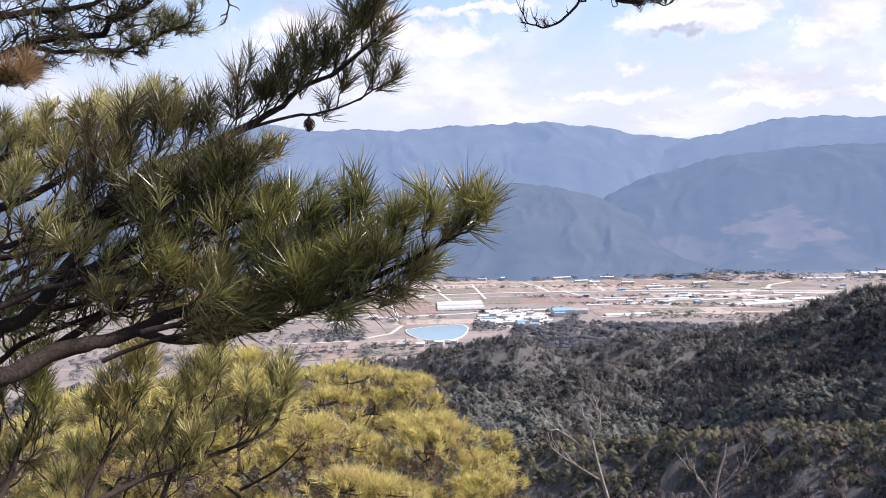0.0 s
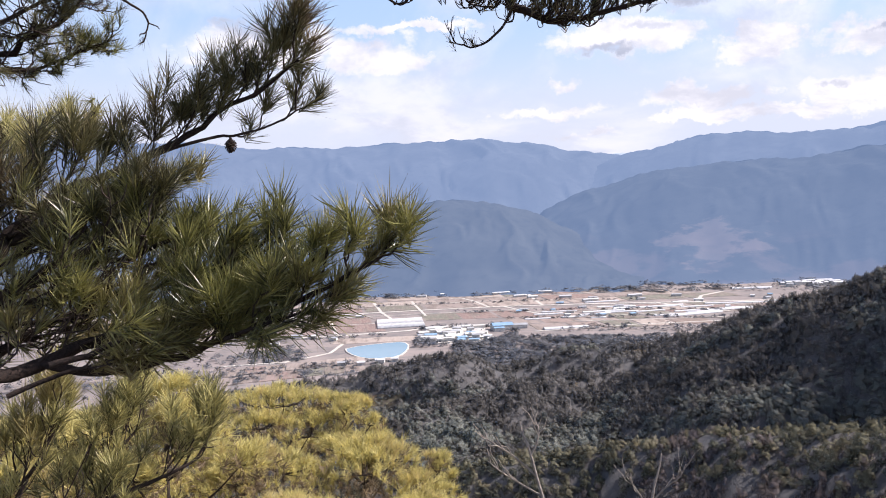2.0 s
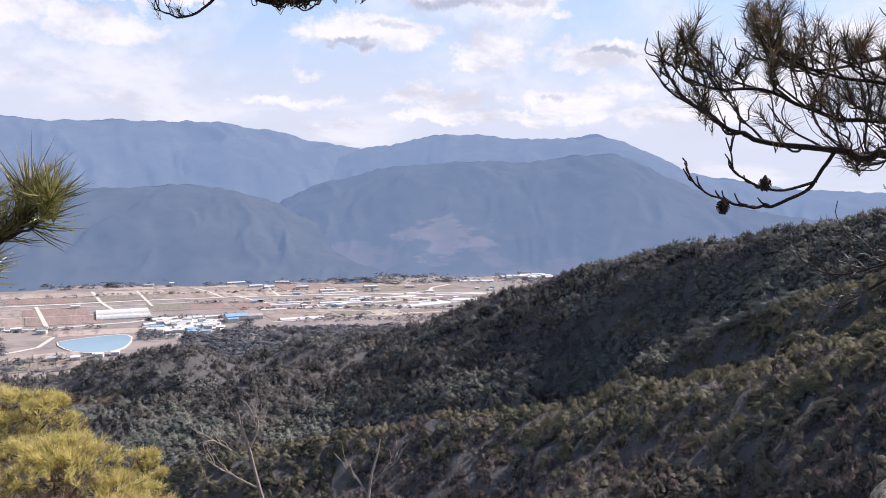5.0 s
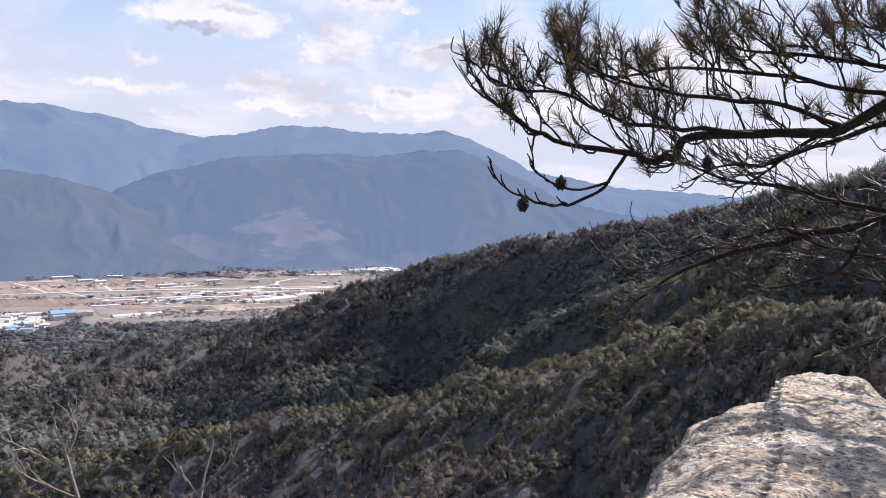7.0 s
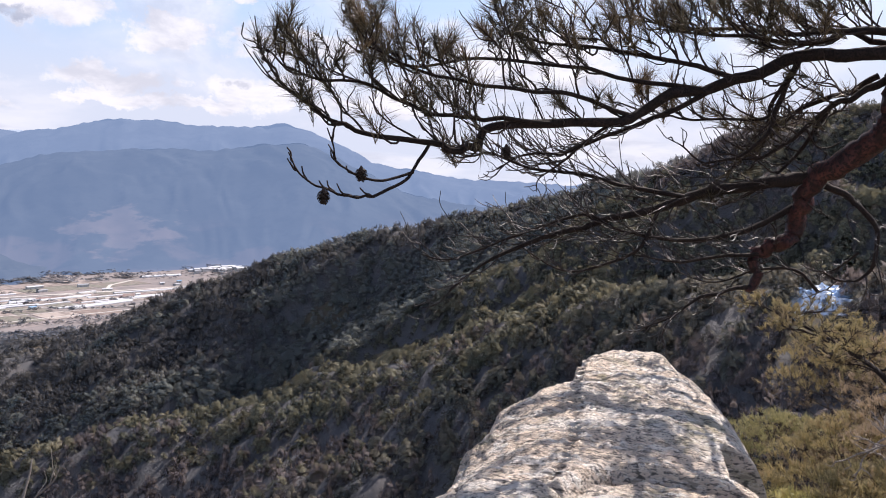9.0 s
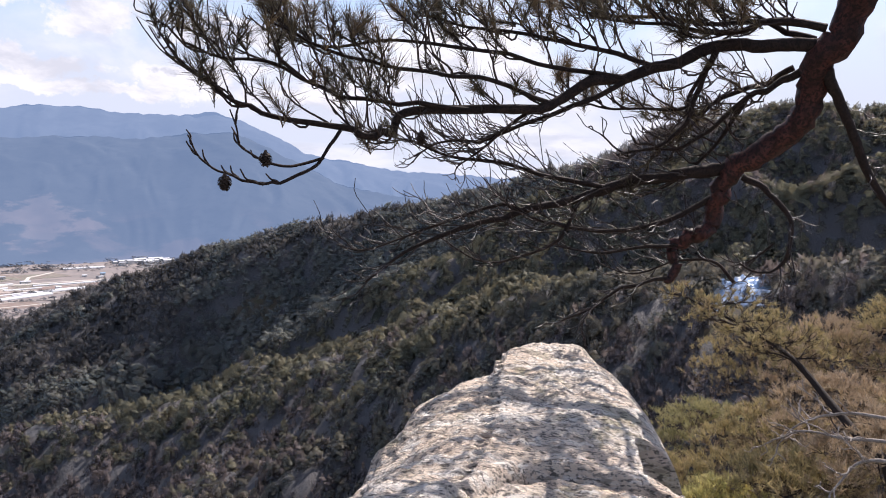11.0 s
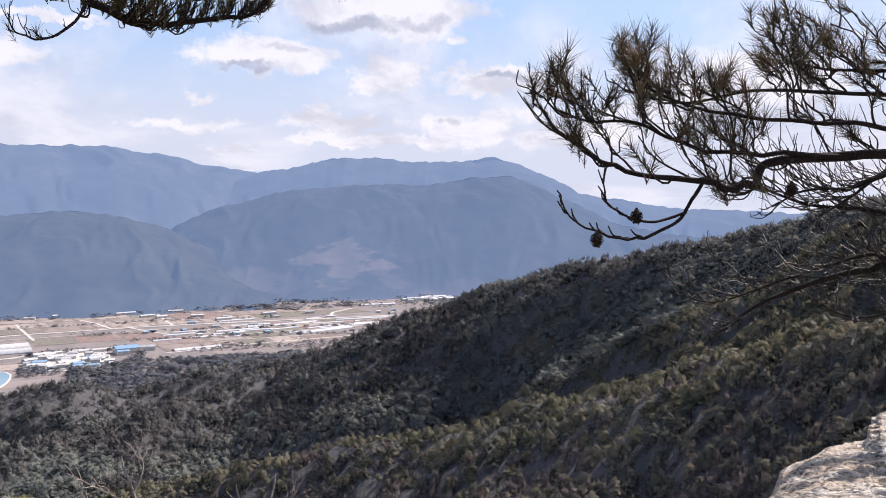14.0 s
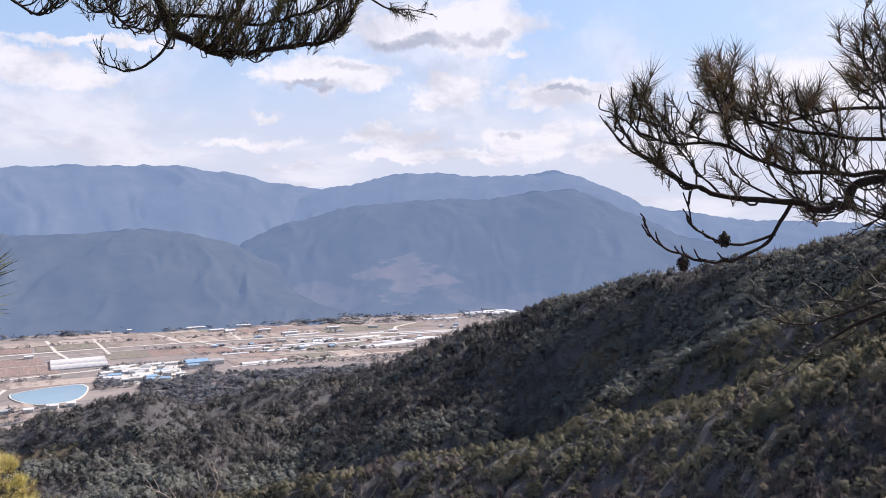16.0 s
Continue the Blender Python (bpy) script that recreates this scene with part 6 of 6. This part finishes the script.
    tagged(new("boulder", me), "sunlit pale granite boulder, lichen-stained and cracked, jutting over the slope", "rock")


boulder()


# ---- yellowed young pines on the slope ----
def bushy_pine(az, dist, wide, top_el, seed, leaf, shoots, label, group, needle=(38, 0.088, 0.0052), name="young_pine", squash=0.75):
    """A small rounded pine: stem, radiating limbs, and pads of shoots over its dome."""
    rng = np.random.RandomState(seed)
    x, y = dist * math.sin(radians(az)), dist * math.cos(radians(az))
    top = EYE_Z + dist * math.tan(radians(top_el))
    g = float(ground_z(x, y))
    e = thing(name, label, "tree", (x, y, g), group)
    h = top - g
    trunk(e, [(0, 0, -0.2), (0.04, 0.02, h * 0.35), (-0.03, 0.05, h * 0.7)], 0.02 + 0.012 * h, 0.012, seed, M_BARK)
    b, nd, inner = Buf(), Buf(), Buf()
    high = wide * squash
    # flat pads of upright shoots, one over another, with open wood between them
    pads = max(5, int(13 * wide ** 0.5))
    each = max(8, int(shoots / pads * 1.6))
    for i in range(pads):
        f = (i + 0.5) / pads
        lift = 1 - 1.25 * f ** 1.3
        a = i * 2.39996 + rng.uniform(-0.4, 0.4)
        reach = math.sqrt(max(0.02, 1 - max(lift, 0) ** 2)) * rng.uniform(0.62, 0.95) * wide * 0.80
        mid = np.array([math.cos(a) * reach, math.sin(a) * reach, h - high + lift * high * rng.uniform(0.84, 1.0) - 0.05])
        size = wide * rng.uniform(0.24, 0.42)
        root = np.array([0, 0, max(0.2, mid[2] - 0.35 * high - 0.4 * reach)])
        tube(b, smooth_line([root, root * 0.45 + mid * 0.55 - UP * 0.10 * wide, mid - UP * 0.05 * wide], 4), np.linspace(0.012, 0.004, 9) * (0.6 + 0.5 * wide), 5)
        for j in range(each // 3):
            p = mid + rng.normal(size=3) * np.array([0.6, 0.6, 0.2]) * size - UP * size * 0.42
            tuft(inner, p, rng.normal(size=3) + UP * 0.3, rng, int(needle[0] * 0.6), needle[1] * 1.1, needle[2], run=needle[1], flare=(15, 80), simple=True)
        for j in range(each):
            q = rng.normal(size=2) * 0.52
            if q @ q > 1.2:
                continue
            flat = np.array([q[0], q[1], 0]) * size
            p = mid + flat + UP * size * (0.34 * (1 - q @ q) + rng.uniform(-0.12, 0.10))
            ax = unit(UP * 0.85 + np.array([math.cos(a), math.sin(a), 0]) * 0.25 + np.array([q[0], q[1], 0]) * 0.5 + rng.normal(size=3) * 0.22)
            if j % 5 == 0:
                tube(b, smooth_line([mid - UP * 0.05 * wide, mid + flat * 0.6 - UP * 0.02, p], 3), np.linspace(0.005, 0.002, 7) * (0.6 + 0.5 * wide), 4)
            tuft(nd, p, ax, rng, int(needle[0] * rng.uniform(0.7, 1.2)), needle[1] * rng.uniform(0.8, 1.2), needle[2], run=needle[1] * 0.7, flare=(8, 60), simple=True)
    hang("limb", b.mesh("limb", M_TWIG), e)
    tagged(hang("needles", nd.mesh("needles", leaf), e), kind="stuff")
    tagged(hang("dead_needles", inner.mesh("dead_needles", M_NEEDLE_DEAD), e, "brown dead needles inside the crown"), kind="stuff")
    return e


Y = "yellow-green young pine crown in full sun on the slope"
GY = "young pines on the slope"
for i, (az, d, w, el, n) in enumerate(((-9.0, 8.2, 1.05, -12.2, 520), (-4.2, 8.0, 0.55, -12.6, 170), (-3.0, 6.6, 0.85, -16.0, 420), (-12.0, 6.0, 0.85, -15.5, 420), (-17.5, 4.9, 0.62, -10.6, 300), (-26.0, 5.2, 0.85, -12.5, 380),
                                       (-22.0, 6.2, 0.9, -12.0, 380), (2.6, 7.6, 0.30, -17.2, 60), (-34.0, 6.0, 1.0, -12.0, 300), (-8.0, 5.0, 0.7, -20.0, 250), (0.8, 6.0, 0.5, -20.0, 150))):
    bushy_pine(az, d, w, el, 100 + i, M_NEEDLE_Y, n, Y, GY)
O = "olive-brown bushy pine on the slope beyond the rock"
for i, (az, d, w, el, n) in enumerate(((75.0, 26, 2.4, -9.0, 420), (79.5, 24, 2.4, -8.6, 420), (84, 24, 2.6, -6.5, 420), (71.5, 21, 2.0, -14.8, 360), (75.5, 17, 1.8, -14.8, 360), (80.0, 17, 2.0, -12.2, 380),
                                       (69.0, 16, 1.4, -18.5, 300), (73.0, 12.5, 1.3, -20.0, 300), (78.0, 12.5, 1.5, -17.5, 320), (83.0, 13, 1.6, -14.5, 320), (88.0, 17, 2.2, -9.5, 320), (66.0, 14, 1.1, -22.5, 220), (70.5, 11, 1.0, -23.5, 220))):
    bushy_pine(az, d, w, el, 130 + i, (M_NEEDLE_O, M_NEEDLE_B, M_NEEDLE_O, M_NEEDLE_G)[i % 4] if i not in (7, 12) else M_NEEDLE_Y, int(n * 1.5), O, "pines beyond the rock",
               needle=(22, 0.15, 0.013), name="pine_tree", squash=0.62)


# a leaning pine among them, and dead branches
lean = thing("pine_tree", "leaning pine with a bare dark trunk and olive crown", "tree")
lean_line = [(14.659, 5.117, -0.595), (14.379, 4.212, -0.862), (14.003, 3.528, -1.074), (13.561, 3.056, -1.237), (13.168, 2.535, -1.608), (12.542, 1.902, -2.007), (11.959, 1.409, -2.395)]
g = float(ground_z(lean_line[-1][0], lean_line[-1][1]))
trunk(lean, [(lean_line[-1][0] + 0.3, lean_line[-1][1] - 0.3, g - 0.3)] + lean_line[::-1], 0.085, 0.018, 9, M_BARK)
for i in range(14):
    s = i / 13 * 2.9
    k = min(int(s), 2)
    q = np.array(lean_line[k]) + (np.array(lean_line[k + 1]) - np.array(lean_line[k])) * (s - k)
    reach = 0.5 + 0.45 * math.sin(i * 1.7) ** 2
    out = np.array([math.sin(i * 2.4), math.cos(i * 2.4), 0])
    limb(lean, [tuple(q), tuple(q + out * reach * 0.5 + UP * 0.10), tuple(q + out * reach + UP * 0.12)], 0.018, 0.006, 200 + i, M_BARK,
         M_NEEDLE_O, (24, 0.12, 0.010, True), (10, 0.15, 1.0), 0.42, 3, 0.15, twig_r=0.006, up_bias=0.2, bare=0.15)
dead = thing("fallen_branch", "bleached dead branches lying among the bushes", "branch")
for i, pts in enumerate(([(9.826, 1.044, -0.894), (9.733, 1.679, -0.898), (9.779, 2.143, -1.161), (9.842, 2.388, -1.471)], [(9.288, 0.970, -0.986), (9.305, 1.479, -1.052), (9.403, 1.996, -1.103), (9.487, 2.304, -1.294)], [(8.752, 0.897, -1.052), (8.697, 1.268, -1.076), (8.607, 1.437, -1.267), (8.504, 1.553, -1.498)])):
    limb(dead, pts, 0.022, 0.006, 220 + i, M_TWIG_PALE, M_NEEDLE_O, (1, 0.1, 0.01), (7, 0.2, 1.0), 0.5, 2, 0.1, bare=1.0, tip=False, twig_r=0.007, twig_mat=M_TWIG_PALE)


# ---- leafless saplings ----
def sapling(stem, boughs, seed, label):
    rng = np.random.RandomState(seed)
    x, y, z = stem[0]
    g = float(ground_z(x, y))
    e = thing("sapling", label, "tree", (x, y, g), "leafless saplings")
    shift = np.array([x, y, g])
    b = Buf()
    line = smooth_line([(0.05, 0.0, -0.2)] + [tuple(np.array(p) - shift) for p in stem], 6)
    tube(b, line, np.linspace(0.030, 0.007, len(line)), 7, 0.08, rng)
    hang("trunk", b.mesh("trunk", M_TWIG_PALE), e)
    for pts in boughs:
        b = Buf()
        line = smooth_line([tuple(np.array(p) - shift) for p in pts], 5)
        tube(b, line, np.linspace(0.013, 0.006, len(line)), 5)
        bough = hang("limb", b.mesh("limb", M_TWIG_PALE), e)
        for s2, p2, d2 in offshoots(line, rng, 6, 0.3, 0.98, (25, 55), 0.5):
            l2 = shoot_line(p2, d2, 0.22 * rng.uniform(0.5, 1.2), rng, 0.3, 0.15)
            b = Buf()
            tube(b, l2, np.linspace(0.006, 0.003, len(l2)), 4)
            hang("twig", b.mesh("twig", M_TWIG_PALE), bough)


sapling([(1.710, 7.934, -2.268), (1.601, 8.174, -1.793), (1.526, 8.322, -1.458), (1.458, 8.455, -1.110), (1.398, 8.522, -0.931), (1.382, 8.560, -0.810)], ([(1.520, 8.348, -1.389), (1.309, 8.456, -1.192), (1.076, 8.443, -1.019), (0.911, 8.501, -0.906)], [(1.562, 8.267, -1.582), (1.347, 8.454, -1.485), (1.145, 8.533, -1.362), (1.023, 8.684, -1.282)], [(1.466, 8.435, -1.169), (1.552, 8.464, -1.024), (1.576, 8.500, -0.888), (1.533, 8.533, -0.803)]), 1, "leafless pale sapling with a leaning, forked top")
sapling([(2.788, 8.558, -2.697), (2.930, 8.753, -2.174), (3.035, 8.866, -1.806), (3.131, 8.920, -1.565), (3.169, 8.955, -1.423)], ([(2.987, 8.822, -1.961), (3.165, 8.824, -1.790), (3.328, 8.804, -1.674), (3.411, 8.822, -1.533)], [(2.961, 8.794, -2.053), (2.868, 8.895, -1.883), (2.800, 8.966, -1.759), (2.800, 9.006, -1.652)]), 2, "small leafless pale sapling with few twigs")
